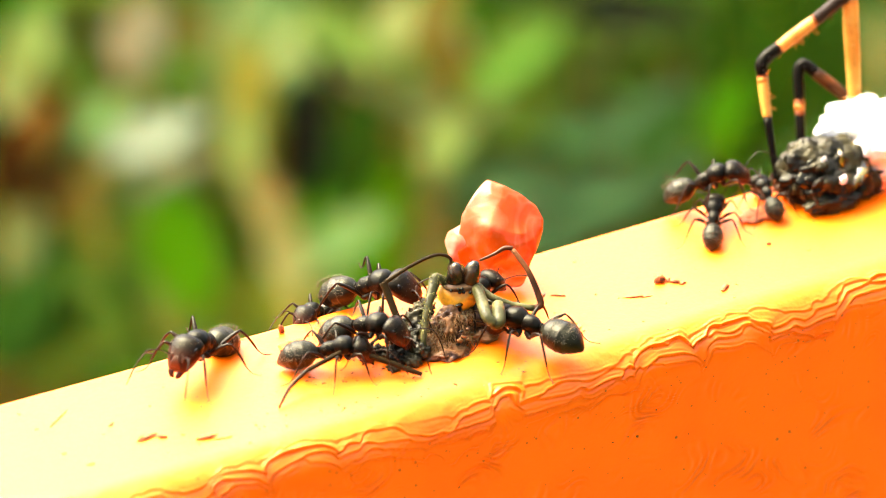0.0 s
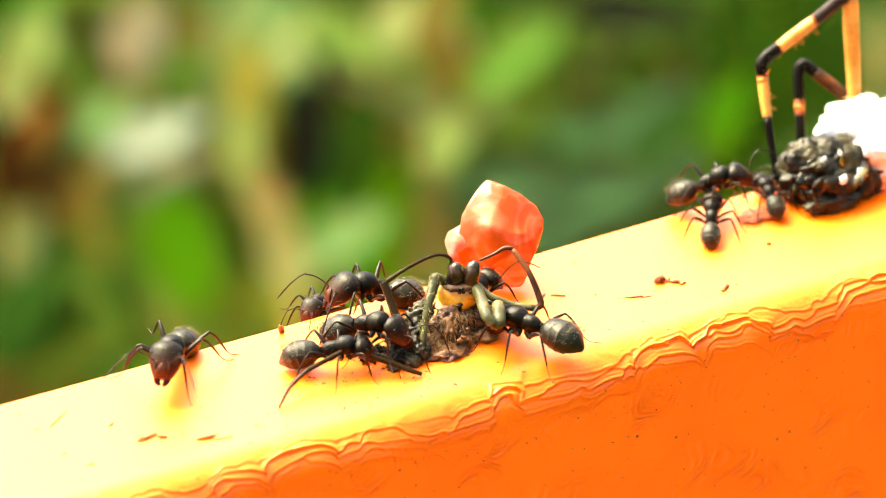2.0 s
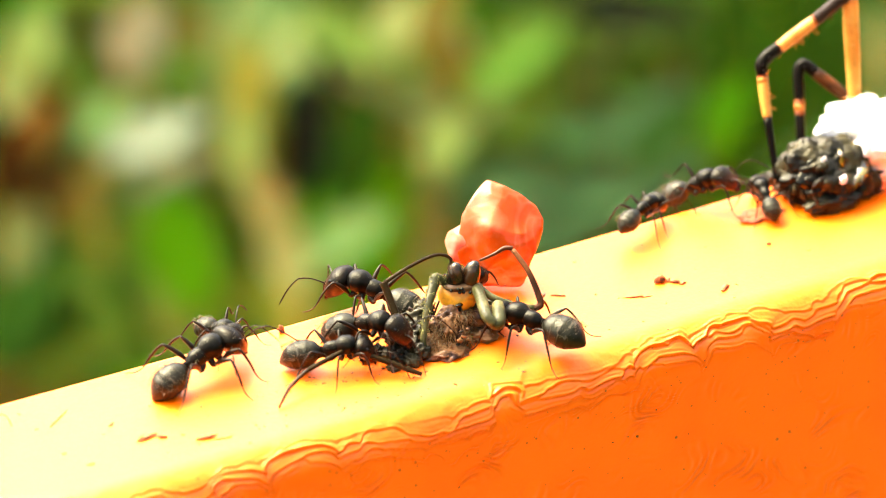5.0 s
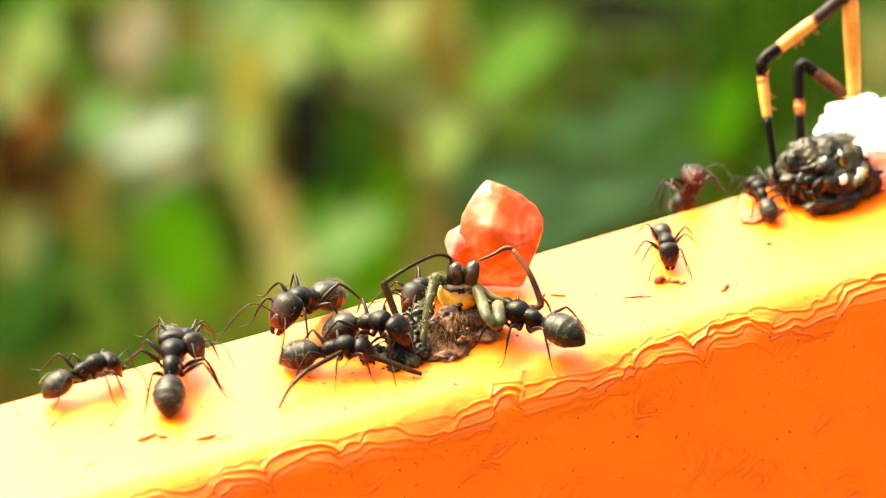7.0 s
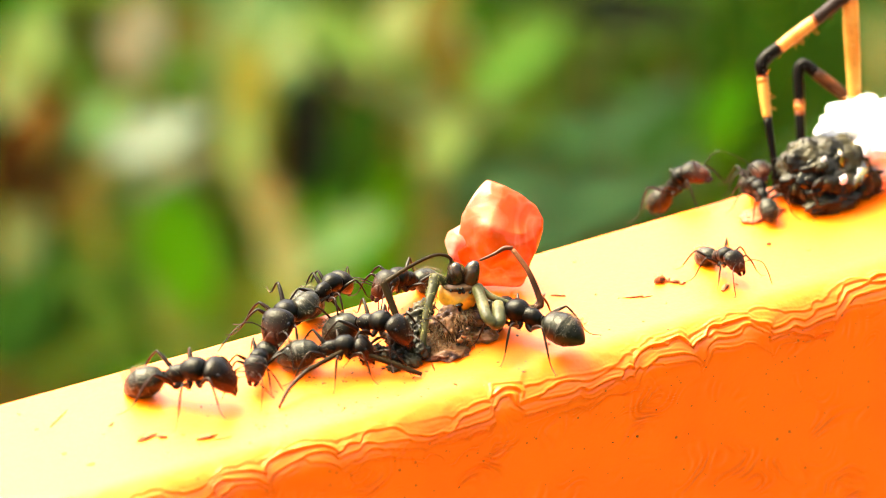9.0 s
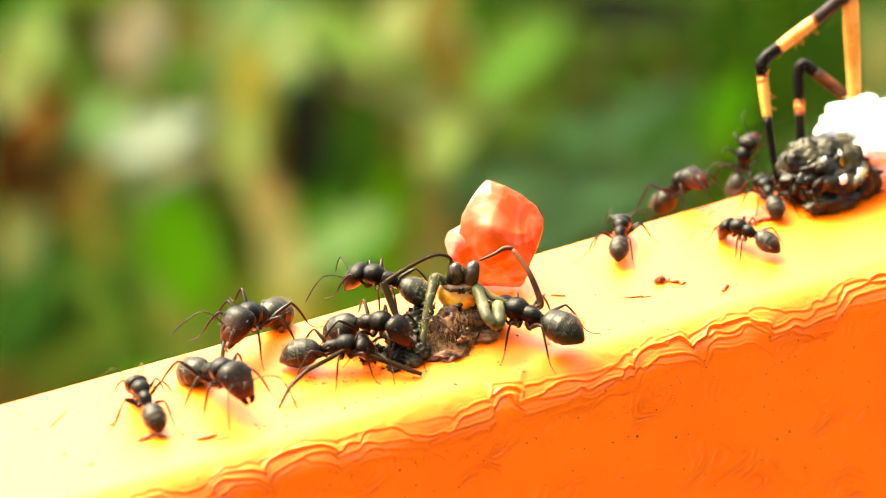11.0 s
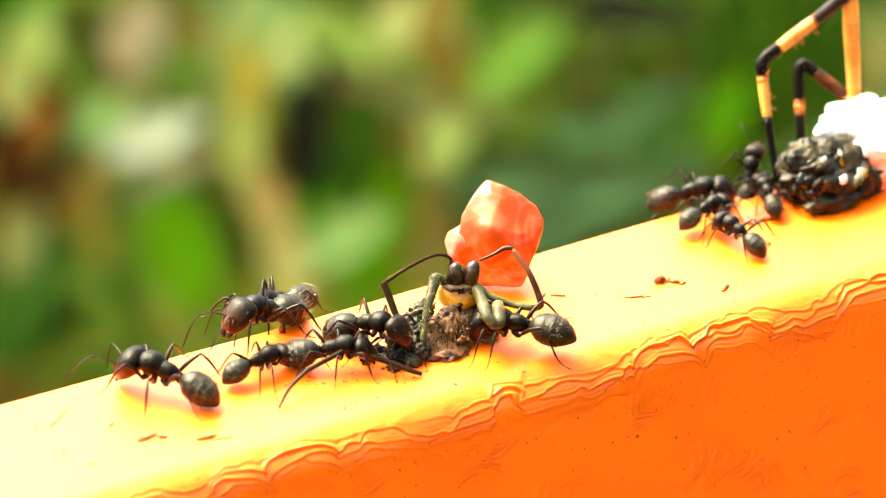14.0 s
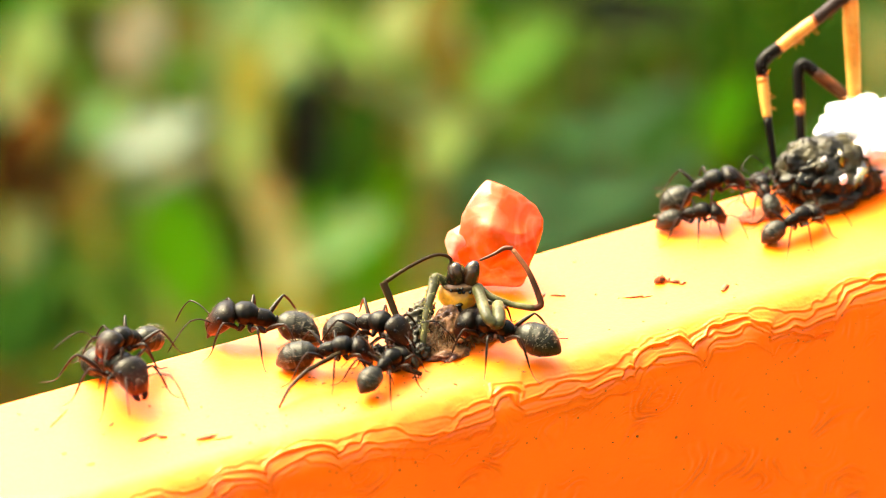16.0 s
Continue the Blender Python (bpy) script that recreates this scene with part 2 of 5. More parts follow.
def ball(bm, centre, size, sub=2, turn=None, bumps=0.0, rate=1.0, seed=0.0):
    """A lumpy ball of half-sizes `size`."""
    made = bmesh.ops.create_icosphere(bm, subdivisions=sub, radius=1.0)["verts"]
    for v in made:
        n = v.co.copy()
        k = 1 + bumps * noise.noise(n * rate + Vector((seed, seed * 1.7, -seed))) + 0.4 * bumps * noise.noise(n * rate * 3.1 + Vector((seed, 9, seed)))
        q = Vector((n.x * size[0], n.y * size[1], n.z * size[2])) * k
        if turn is not None:
            q = turn @ q
        v.co = q + Vector(centre)
    return made


def facets(bm, centre, size, planes, seed, sub=4, hard=14.0, bumps=0.03):
    """A lump with soft-edged flat sides."""
    rnd = random.Random(seed)
    dirs = []
    for _ in range(planes):
        d = Vector((rnd.gauss(0, 1), rnd.gauss(0, 1), rnd.gauss(0, 1))).normalized()
        dirs.append((d, rnd.uniform(0.74, 0.95)))
    for v in bmesh.ops.create_icosphere(bm, subdivisions=sub, radius=1.0)["verts"]:
        n = v.co.normalized()
        s = sum((max(n.dot(d), 0.0) / h) ** hard for d, h in dirs) + 1.0
        k = s ** (-1 / hard) * (1 + bumps * noise.noise(n * 4 + Vector((seed, 0, 0))))
        v.co = Vector((n.x * size[0], n.y * size[1], n.z * size[2])) * k + Vector(centre)


def grid_mesh(name, verts, rows, cols, mat):
    faces = []
    for i in range(rows - 1):
        for j in range(cols - 1):
            a = i * cols + j
            faces.append((a, a + 1, a + cols + 1, a + cols))
    faces.append([j for j in range(rows * cols) if j % cols == 0])
    faces.append([j for j in range(rows * cols) if j % cols == cols - 1][::-1])
    me = bpy.data.meshes.new(name)
    me.from_pydata(verts, [], faces)
    me.update()
    for f in me.polygons:
        f.use_smooth = len(f.vertices) == 4
    me.materials.append(mat)
    return new(name, me)


# ---- the barrier: a folded plate with wrinkled paint along its front fold ----
BACK_Y, FRONT_Y, FOLD = -3.3, -18.4, 2.9


def wave_line(seed, low, high, rise):
    """Heights of a row of uneven arcs, from cusp to cusp."""
    rnd = random.Random(seed)
    x, arcs = -60.0, []
    while x < 60:
        w = rnd.uniform(low, high)
        arcs.append((x, w, rnd.uniform(-0.35, 1.0) * rise, rnd.uniform(-0.5, 0.5)))
        x += w
    def height(at):
        for x0, w, h, off in arcs:
            if x0 <= at < x0 + w:
                u = 2 * (at - x0) / w - 1
                return -h * math.sqrt(max(1 - u * u, 0)) + 0.45 * noise.noise(Vector((at * 0.16, seed, 0))) + 0.25 * noise.noise(Vector((at * 0.7, seed, 3)))
        return 0.0
    return height


def build_barrier():
    # ridges that follow one wavy line: (own arcs, share of the common wave, offset, height, half-width)
    common = wave_line(3, 2.2, 6.5, 1.5)
    lines = [(wave_line(5, 1.0, 3.0, 0.35), 0.55, -0.05, 0.07, 0.11), (wave_line(8, 1.0, 4.0, 0.40), 0.85, 0.6, 0.15, 0.10), (wave_line(9, 1.2, 4.0, 0.35), 1.0, 1.1, 0.17, 0.10),
             (wave_line(14, 0.9, 3.6, 0.55), 1.15, 1.9, 0.15, 0.10), (wave_line(21, 1.4, 4.5, 0.9), 1.25, 2.75, 0.10, 0.09)]
    prof = []
    for z in (-900, -40, -6, -2):
        prof.append((BACK_Y, z, 1, 0, 99.0))
    for k in range(7):
        a = math.pi / 2 * k / 6
        prof.append((BACK_Y - 0.7 + 0.7 * math.cos(a), -0.7 + 0.7 * math.sin(a), math.cos(a), math.sin(a), 99.0))
    y = BACK_Y - 1.0
    flat_end = FRONT_Y + FOLD
    mid = FOLD * math.pi / 4
    while y > flat_end + 2.0:
        prof.append((y, 0, 0, 1, -mid - (y - flat_end)))
        y -= 0.5
    while y > flat_end + 0.05:
        prof.append((y, 0, 0, 1, -mid - (y - flat_end)))
        y -= 0.08
    n = 62
    for k in range(n + 1):
        a = math.pi / 2 * k / n
        prof.append((flat_end - FOLD * math.sin(a), -FOLD + FOLD * math.cos(a), -math.sin(a), math.cos(a), -mid + FOLD * a))
    z = -FOLD - 0.09
    while z > -6:
        prof.append((FRONT_Y, z, -1, 0, mid - FOLD - z))
        z -= 0.075
    while z > -26:
        prof.append((FRONT_Y, z, -1, 0, mid - FOLD - z))
        z -= 0.6
    prof += [(FRONT_Y, -40, -1, 0, 99.0), (FRONT_Y, -900, -1, 0, 99.0)]
    xs = [-600, -200, -80] + [-40 + 0.085 * k for k in range(953)] + [60, 100, 250, 600]
    heights = [[share * common(x) + own(x) for x in xs] for own, share, _, _, _ in lines]
    amounts = [[min(max(0.75 + 1.1 * noise.noise(Vector((x * 0.12, 4 + 9 * k, 2))), 0.15), 1.4) for x in xs] for k in range(len(lines))]
    verts = []
    for y, z, ny, nz, s in prof:
        for x in xs:
            d = 0.0
            if abs(s) < 6:
                w = noise.noise(Vector((x * 0.55, s * 0.9, 1.5)))
                k = int(min(max((x + 0.8 * w + 40) / 0.085, 0), 952)) + 3
                for (_, _, off, high, wide), hs, am in zip(lines, heights, amounts):
                    q = s - off - hs[k]
                    if abs(q) < 1.4:
                        d += high * am[k] * (math.exp(-(q / wide) ** 2) - 0.6 * math.exp(-((q - 2.0 * wide) / wide) ** 2) + 0.35 * math.exp(-((q + 2.6 * wide) / wide) ** 2))
                if -2.5 < s < 5:
                    # faint nested loops and lumps round the ridges
                    g = noise.noise(Vector((x * 0.21, s * 0.32, 12.5))) + 0.35 * noise.noise(Vector((x * 0.6, s * 0.6, 6.2)))
                    d += 0.045 * math.exp(-((s - 3.2) / 1.7) ** 2) * max(1 - 4 * abs(g - 0.12), 0) * math.sin(g * 70)
                    d += 0.05 * math.exp(-((s + 0.2) / 1.4) ** 2) * noise.noise(Vector((x * 1.1, s * 1.1, 7)))
                    d += 0.012 * math.exp(-((s + 0.6) / 1.2) ** 2) * noise.noise(Vector((x * 4.5, s * 4.5, 9)))
            if abs(s) < 90:
                d += 0.03 * noise.noise(Vector((x * 0.09, y * 0.12, z * 0.12)))
            if y > BACK_Y - 1.1 and abs(x) < 70:
                d2 = min(max(-14 - x, 0) * 0.018, 0.6)
            else:
                d2 = 0.0
            verts.append((x * MM, (y + d2 + ny * d) * MM, (z + nz * d) * MM))
    ob = grid_mesh("barrier", verts, len(prof), len(xs), PAINT)
    return tagged(ob, "orange painted metal barrier with wrinkled paint along its folded edge", "barrier", kind="structure")


build_barrier()

ground = bmesh.new()
bmesh.ops.create_grid(ground, x_segments=60, y_segments=60, size=60000)
for v in ground.verts:
    v.co.z = -900 + 40 * noise.noise(v.co * 0.0004)
tagged(finish("ground", ground, SOIL), "dark earth under the plants", "ground", kind="structure")


# ---- ants ----
def build_ant():
    """A black ant, 8 mm long, that stands on z = 0 and faces +x."""
    ant = new("ant")
    bm = bmesh.new()
    tube(bm, *smooth_line([(-1.34, 0, 1.58), (-1.14, 0, 1.70), (-0.72, 0, 1.88), (-0.30, 0, 1.96), (-0.12, 0, 1.96), (0.05, 0, 2.02), (0.45, 0, 2.14), (0.88, 0, 2.14), (1.2, 0, 2.08), (1.44, 0, 2.02)],
                          [(0.16, 0.18), (0.44, 0.50), (0.60, 0.66), (0.62, 0.62), (0.57, 0.56), (0.64, 0.66), (0.86, 0.80), (0.90, 0.76), (0.66, 0.60), (0.28, 0.28)], 4), seg=18)
    mesosoma = part("mesosoma", bm, ANT, ant)
    bm = bmesh.new()
    tube(bm, *smooth_line([(-1.36, 0, 1.35), (-1.40, 0, 1.6), (-1.45, 0, 1.95), (-1.48, 0, 2.2)], [(0.16, 0.2), (0.26, 0.22), (0.30, 0.15), (0.08, 0.05)], 3), seg=12)
    part("petiole", bm, ANT, ant)
    bm = bmesh.new()
    axis = [(-1.44, 0, 1.60), (-1.59, 0, 1.66), (-1.98, 0, 1.72), (-2.42, 0, 1.73), (-2.47, 0, 1.725), (-2.97, 0, 1.68), (-3.02, 0, 1.67), (-3.49, 0, 1.57),
            (-3.53, 0, 1.56), (-3.90, 0, 1.44), (-4.23, 0, 1.32), (-4.43, 0, 1.25)]
    rad = [(0.12, 0.12), (0.42, 0.42), (0.86, 0.80), (1.04, 0.95), (1.015, 0.93), (1.09, 1.0), (1.06, 0.975), (0.97, 0.89), (0.94, 0.86), (0.70, 0.64), (0.36, 0.34), (0.08, 0.08)]
    pts, rr = [], []
    for i in range(len(axis) - 1):
        k = 1 if (Vector(axis[i + 1]) - Vector(axis[i])).length < 0.1 else 4
        a, b = smooth_line(axis[max(i - 1, 0):i + 3], rad[max(i - 1, 0):i + 3], k) if k > 1 else ([Vector(axis[i])], [rad[i]])
        lo = 0 if k == 1 else (k if i > 0 else 0)
        pts += a[lo:lo + k]
        rr += b[lo:lo + k]
    tube(bm, pts + [Vector(axis[-1])], rr + [rad[-1]], seg=22)
    gaster = part("gaster", bm, GASTER, ant, "dark grey banded abdomen")
    gaster.data.materials.append(RING)
    grooves = [(axis[i][0] * MM, axis[i + 1][0] * MM) for i in range(len(axis) - 1) if abs(axis[i + 1][0] - axis[i][0]) < 0.1]
    for f in gaster.data.polygons:
        f.material_index = int(any(b <= f.center.x <= a for a, b in grooves))
    # bristles over the back
    rnd = random.Random(5)
    for owner, (x0, x1), (r0, r1), zc, count in ((gaster, (-4.1, -1.8), (1.0, 0.96), 1.66, 240), (mesosoma, (-1.0, 1.1), (0.5, 0.56), 2.0, 34)):
        bm = bmesh.new()
        for _ in range(count):
            x, a = rnd.uniform(x0, x1), rnd.uniform(-1.35, 1.35)
            f = math.sqrt(max(1 - ((x - (x0 + x1) / 2) / ((x1 - x0) * 0.72)) ** 2, 0.05)) if owner is gaster else 1.0
            n = Vector((0, math.sin(a), math.cos(a)))
            base = Vector((x, n.y * r0 * f, zc + n.z * r1 * f))
            d = (n + Vector((-0.55, rnd.uniform(-0.2, 0.2), 0))).normalized()
            tube(bm, [base, base + d * rnd.uniform(0.16, 0.36)], [0.011, 0.004], seg=3)
        part("bristle_coat", bm, HAIR, owner, "short pale bristles")
    # head, bent down
    bm = bmesh.new()
    down = Vector((0.52, 0, -0.854))
    neck = Vector((1.36, 0, 2.42))
    prof = [(0.0, 0.40, 0.22), (0.08, 0.72, 0.42), (0.30, 0.97, 0.62), (0.65, 1.06, 0.74), (1.1, 1.02, 0.74), (1.55, 0.90, 0.66), (1.95, 0.72, 0.52), (2.25, 0.54, 0.34), (2.33, 0.40, 0.18)]
    tube(bm, *smooth_line([neck + down * d + Vector((0.28, 0, 0.18)) * min(d, 0.6) for d, _, _ in prof], [(a, b) for _, a, b in prof], 3), seg=22)
    head = part("head", bm, ANT_HEAD, ant, "black head, rusty red towards the jaws")
    # ridges beside the feelers, the mouth shield and short hairs
    bm = bmesh.new()
    for side in (1, -1):
        tube(bm, *smooth_line([(2.30, 0.22 * side, 2.20), (2.62, 0.30 * side, 1.80), (2.86, 0.42 * side, 1.40), (2.93, 0.40 * side, 1.12)], [0.03, 0.07, 0.09, 0.04], 3), seg=6)
    tube(bm, *smooth_line([(2.90, 0, 1.55), (3.00, 0, 1.20), (2.96, 0, 0.82)], [(0.10, 0.04), (0.34, 0.10), (0.42, 0.06)], 3), seg=10)
    part("face_plate", bm, ANT_HEAD, head)
    bm = bmesh.new()
    for _ in range(60):
        a, u = rnd.uniform(-1.4, 1.4), rnd.uniform(0.05, 0.9)
        c = neck + down * (2.1 * u) + Vector((0.28, 0, 0.18)) * min(2.1 * u, 0.6)
        n = (Vector((0.854, 0, 0.52)) * math.cos(a) + Vector((0, 1, 0)) * math.sin(a))
        b = c + Vector((n.x * 0.66, n.y * 0.95, n.z * 0.66))
        tube(bm, [b, b + (n - down * 0.4).normalized() * rnd.uniform(0.12, 0.26)], [0.012, 0.004], seg=3)
    part("bristle_coat", bm, HAIR, head, "short pale bristles")
    for side in (1, -1):
        bm = bmesh.new()
        ball(bm, (2.28, 0.84 * side, 1.98), (0.17, 0.10, 0.20), 2)
        part("eye", bm, ANT_EYE, head)
        bm = bmesh.new()
        tube(bm, *smooth_line([(2.62, 0.30 * side, 0.74), (2.76, 0.30 * side, 0.50), (2.80, 0.18 * side, 0.28), (2.78, 0.04 * side, 0.20)],
                              [(0.24, 0.14), (0.22, 0.11), (0.15, 0.08), (0.04, 0.03)], 3), seg=8)
        part("mandible", bm, JAW, head, "rusty red jaw")
    # feelers: elbowed, with the hinge at their own origin
    bm = bmesh.new()
    tube(bm, *smooth_line([(0, 0, 0), (0.5, 0, 0.42), (1.1, 0, 0.75), (1.75, 0, 0.85)], [0.06, 0.045, 0.045, 0.06], 3), seg=6)
    tube(bm, *smooth_line([(1.75, 0, 0.85), (2.2, 0, 0.55), (2.75, 0, 0.0), (3.25, 0, -0.65), (3.5, 0, -1.0)], [0.042, 0.045, 0.05, 0.05, 0.02], 3), seg=6)
    ant_parts["antenna"] = [part("antenna", bm, ANT_LEG, ant)]
    other = new("antenna", ant_parts["antenna"][0].data)
    other.parent = ant
    for ob, side in ((ant_parts["antenna"][0], 1), (other, -1)):
        ob.matrix_basis = pose(2.72 * MM, 0.40 * side * MM, 1.42 * MM, 0, 16, 36 * side)
    # legs, with the hip at their own origin
    for x, turn, size, z in ((0.75, 48, 0.94, 1.42), (0.2, 98, 1.0, 1.42), (-0.45, 142, 1.25, 1.42)):
        bm = bmesh.new()
        k = size * 0.97
        foot, v = -1.36, size * 0.84
        tube(bm, *smooth_line([(-0.12, 0, 0.14), (0.0, 0, 0.0), (0.26 * k, 0, -0.20), (0.45 * k, 0, -0.10)], [0.16, 0.25, 0.20, 0.10], 2), seg=7)
        tube(bm, *smooth_line([(0.42 * k, 0, -0.10), (0.85 * k, 0, 0.36 * v), (1.32 * k, 0, 0.74 * v), (1.80 * k, 0, 1.02 * v)], [0.09, 0.17, 0.145, 0.075], 3), seg=8)
        tube(bm, *smooth_line([(1.78 * k, 0, 1.03 * v), (2.12 * k, 0, 0.60 * v), (2.5 * k, 0, -0.1), (2.8 * k, 0, -0.78)], [0.07, 0.088, 0.08, 0.055], 3), seg=8)
        tube(bm, *smooth_line([(2.79 * k, 0, -0.76), (3.05 * k, 0, -1.12), (3.35 * k, 0, foot + 0.06), (3.7 * k, 0, foot)], [0.04, 0.036, 0.032, 0.028], 3), seg=6)
        for hook in (0.12, -0.12):
            tube(bm, [(3.68 * k, 0, foot), (3.82 * k, hook, foot - 0.03)], [0.03, 0.01], seg=4)
        for i in range(9):
            u = 0.1 + 0.1 * i
            p = Vector((1.80 * k, 0, 1.02 * v)).lerp(Vector((2.8 * k, 0, -0.78)), u)
            tube(bm, [p, p + Vector((0.16, 0.05 * (-1) ** i, -0.06))], [0.014, 0.004], seg=3)
        first = part("leg", bm, ANT_LEG, ant)
        first.data.materials.append(FOOT)
        for f in first.data.polygons:
            f.material_index = int(f.center.x > 2.85 * k * MM)
        twin = new("leg", first.data)
        twin.parent = ant
        first.matrix_basis = pose(x * MM, 0.36 * MM, z * MM, 0, 0, turn)
        twin.matrix_basis = pose(x * MM, -0.36 * MM, z * MM, 0, 0, -turn)
    return tagged(ant, "black ant with a grey banded abdomen, feeding on the barrier", "ant", group="ants on the barrier")


ant_parts = {}
ANT_SIZES = {'big': 1.08, 'slim': 0.78, 'edge': 0.85, 'back': 1.05, 'middle': 0.94, 'low': 0.86, 'far_side': 1.02, 'climber': 0.9, 'roamer': 0.72, 'follower': 0.7, 'rim': 0.87, 'feeder': 0.66, 'raised': 0.7}
LABELS = {
    "big": "large black ant with a broad rusty head on the bare paint",
    "slim": "slim black ant walking among the others on the paint",
    "edge": "black ant walking along the back edge of the barrier",
    "back": "large black ant beside the spider remains at the back edge",
    "middle": "black ant feeding with its head in the spider remains",
    "low": "black ant with a grey abdomen crouching under a spider leg",
    "far_side": "black ant with a big glossy abdomen pulling at the spider",
    "climber": "black ant climbing on the spider's bent leg",
    "roamer": "small black ant roaming on the bare orange paint",
    "follower": "small black ant following another to the dark lump",
    "rim": "black ant standing at the back edge beside the dark lump",
    "feeder": "small grey-black ant feeding on the dark wet lump",
    "raised": "black ant rearing up beside the dark lump",
}
# how far each abdomen droops, and how swollen it is with food
FED = {"middle": (-46, 1.2), "low": (-6, 1.17), "far_side": (-6, 1.12), "back": (-15, 1.05)}
ants = {}
proto = build_ant()
for key in ANT_SIZES:
    one = proto if not ants else copy_thing(proto, Matrix())
    ants[key] = tagged(one, LABELS[key])
    one["fed"] = key
for key, size in ANT_SIZES.items():
    ants[key].scale = (size, size, size)
    grow = 1.07 if size > 1 else 1.0
    neck = Vector((1.45, 0, 2.05)) * MM
    for ob in ants[key].children:
        if ob.name.startswith("head"):
            ob.matrix_basis = Matrix.Translation(neck) @ Matrix.Scale(grow, 4) @ Matrix.Translation(-neck)
        elif ob.name.startswith("gaster"):
            swell = FED.get(key, (0, 1.0))[1]
            ob.scale = (swell, swell, swell)
        elif ob.name.startswith("antenna"):
            ob.location = neck + (ob.location - neck) * grow


# ---- the dead spider in the middle ----
def limb(parent, name, mat, pts, radii, label="", hairs=0, seed=1):
    bm = bmesh.new()
    line, rad = smooth_line(pts, radii, 4)
    tube(bm, line, rad, seg=10)
    rnd = random.Random(seed)
    for _ in range(hairs):
        i = rnd.randrange(1, len(line) - 1)
        d = Vector((rnd.gauss(0, 1), rnd.gauss(0, 1), rnd.gauss(0, 1))).normalized()
        tube(bm, [line[i] + d * rad[i] * 0.9, line[i] + d * (rad[i] + rnd.uniform(0.1, 0.25))], [0.018, 0.006], seg=3)
    return part(name, bm, mat, parent, label)


def build_spider():
    spider = new("spider")
    spider.matrix_world = pose(0, 0, 0)
    # the sunken body under the head
    bm = bmesh.new()
    ball(bm, (-5.3, -10.6, 0.75), (1.55, 1.3, 1.5), 5, bumps=0.30, rate=2.2, seed=2)
    body = part("body", bm, REMAINS, spider, "sunken brown body, half eaten")
    bm = bmesh.new()
    ball(bm, (-6.2, -12.1, 0.15), (1.6, 1.1, 0.45), 4, bumps=0.4, rate=2.5, seed=6)
    part("lump", bm, REMAINS, body)
    bm = bmesh.new()
    ball(bm, (-7.1, -10.8, 0.4), (1.1, 1.1, 0.8), 4, bumps=0.35, rate=2.5, seed=9)
    part("lump", bm, REMAINS, body)
    bm = bmesh.new()
    ball(bm, (-4.75, -10.35, 1.6), (1.2, 0.85, 1.0), 4, bumps=0.25, rate=3, seed=31)
    part("lump", bm, REMAINS, body)
    bm = bmesh.new()
    ball(bm, (-2.75, -10.5, 0.9), (1.2, 1.0, 1.0), 4, bumps=0.35, rate=2.5, seed=17)
    part("lump", bm, REMAINS, body)
    bm = bmesh.new()
    ball(bm, (-3.1, -11.6, 0.3), (1.0, 0.9, 0.5), 4, bumps=0.4, rate=2.5, seed=19)
    part("lump", bm, REMAINS, body)
    # torn fibres over the body
    for k, (mat, count) in enumerate(((FIBRE, 620), (HAIR, 110), (DARK_LEG, 160))):
        bm = bmesh.new()
        rnd = random.Random(90 + k)
        for _ in range(count):
            a, u = rnd.uniform(-3.0, 0.25), rnd.random()
            w = 1.35 + 0.75 * (1 - u)
            p = Vector((-4.9 - 1.2 * (1 - u) + w * math.cos(a), -10.4 - 1.1 * (1 - u) + (0.7 + 0.5 * (1 - u)) * math.sin(a), 0.15 + 2.1 * u))
            d = Vector((rnd.gauss(-0.25, 0.4), rnd.gauss(-0.45, 0.3), rnd.gauss(-0.9, 0.5))).normalized()
            n = Vector((math.cos(a), math.sin(a), 0.3))
            e = p + d * rnd.uniform(0.25, 0.9) + n * 0.05
            e.z = max(e.z, 0.04)
            tube(bm, [p, (p + e) * 0.5 + n * rnd.uniform(0.0, 0.15), e], [0.020, 0.016, 0.007], seg=3)
        part("fuzz", bm, mat, body, ("torn brown fibres", "pale hairs", "dark fibres")[k])
    rnd = random.Random(11)
    for _ in range(26):
        bm = bmesh.new()
        a = rnd.uniform(-2.9, 0.2)
        p = (-5.5 + 1.8 * math.cos(a), -10.8 + 1.7 * math.sin(a), rnd.uniform(0.1, 1.7))
        s = rnd.uniform(0.08, 0.24)
        ball(bm, p, (s, s * rnd.uniform(0.6, 1), s * rnd.uniform(0.5, 1)), 2, bumps=0.4, rate=2, seed=rnd.random() * 9)
        part("crumb", bm, rnd.choice((REMAINS, REMAINS, MUSH, AMBER)), body)
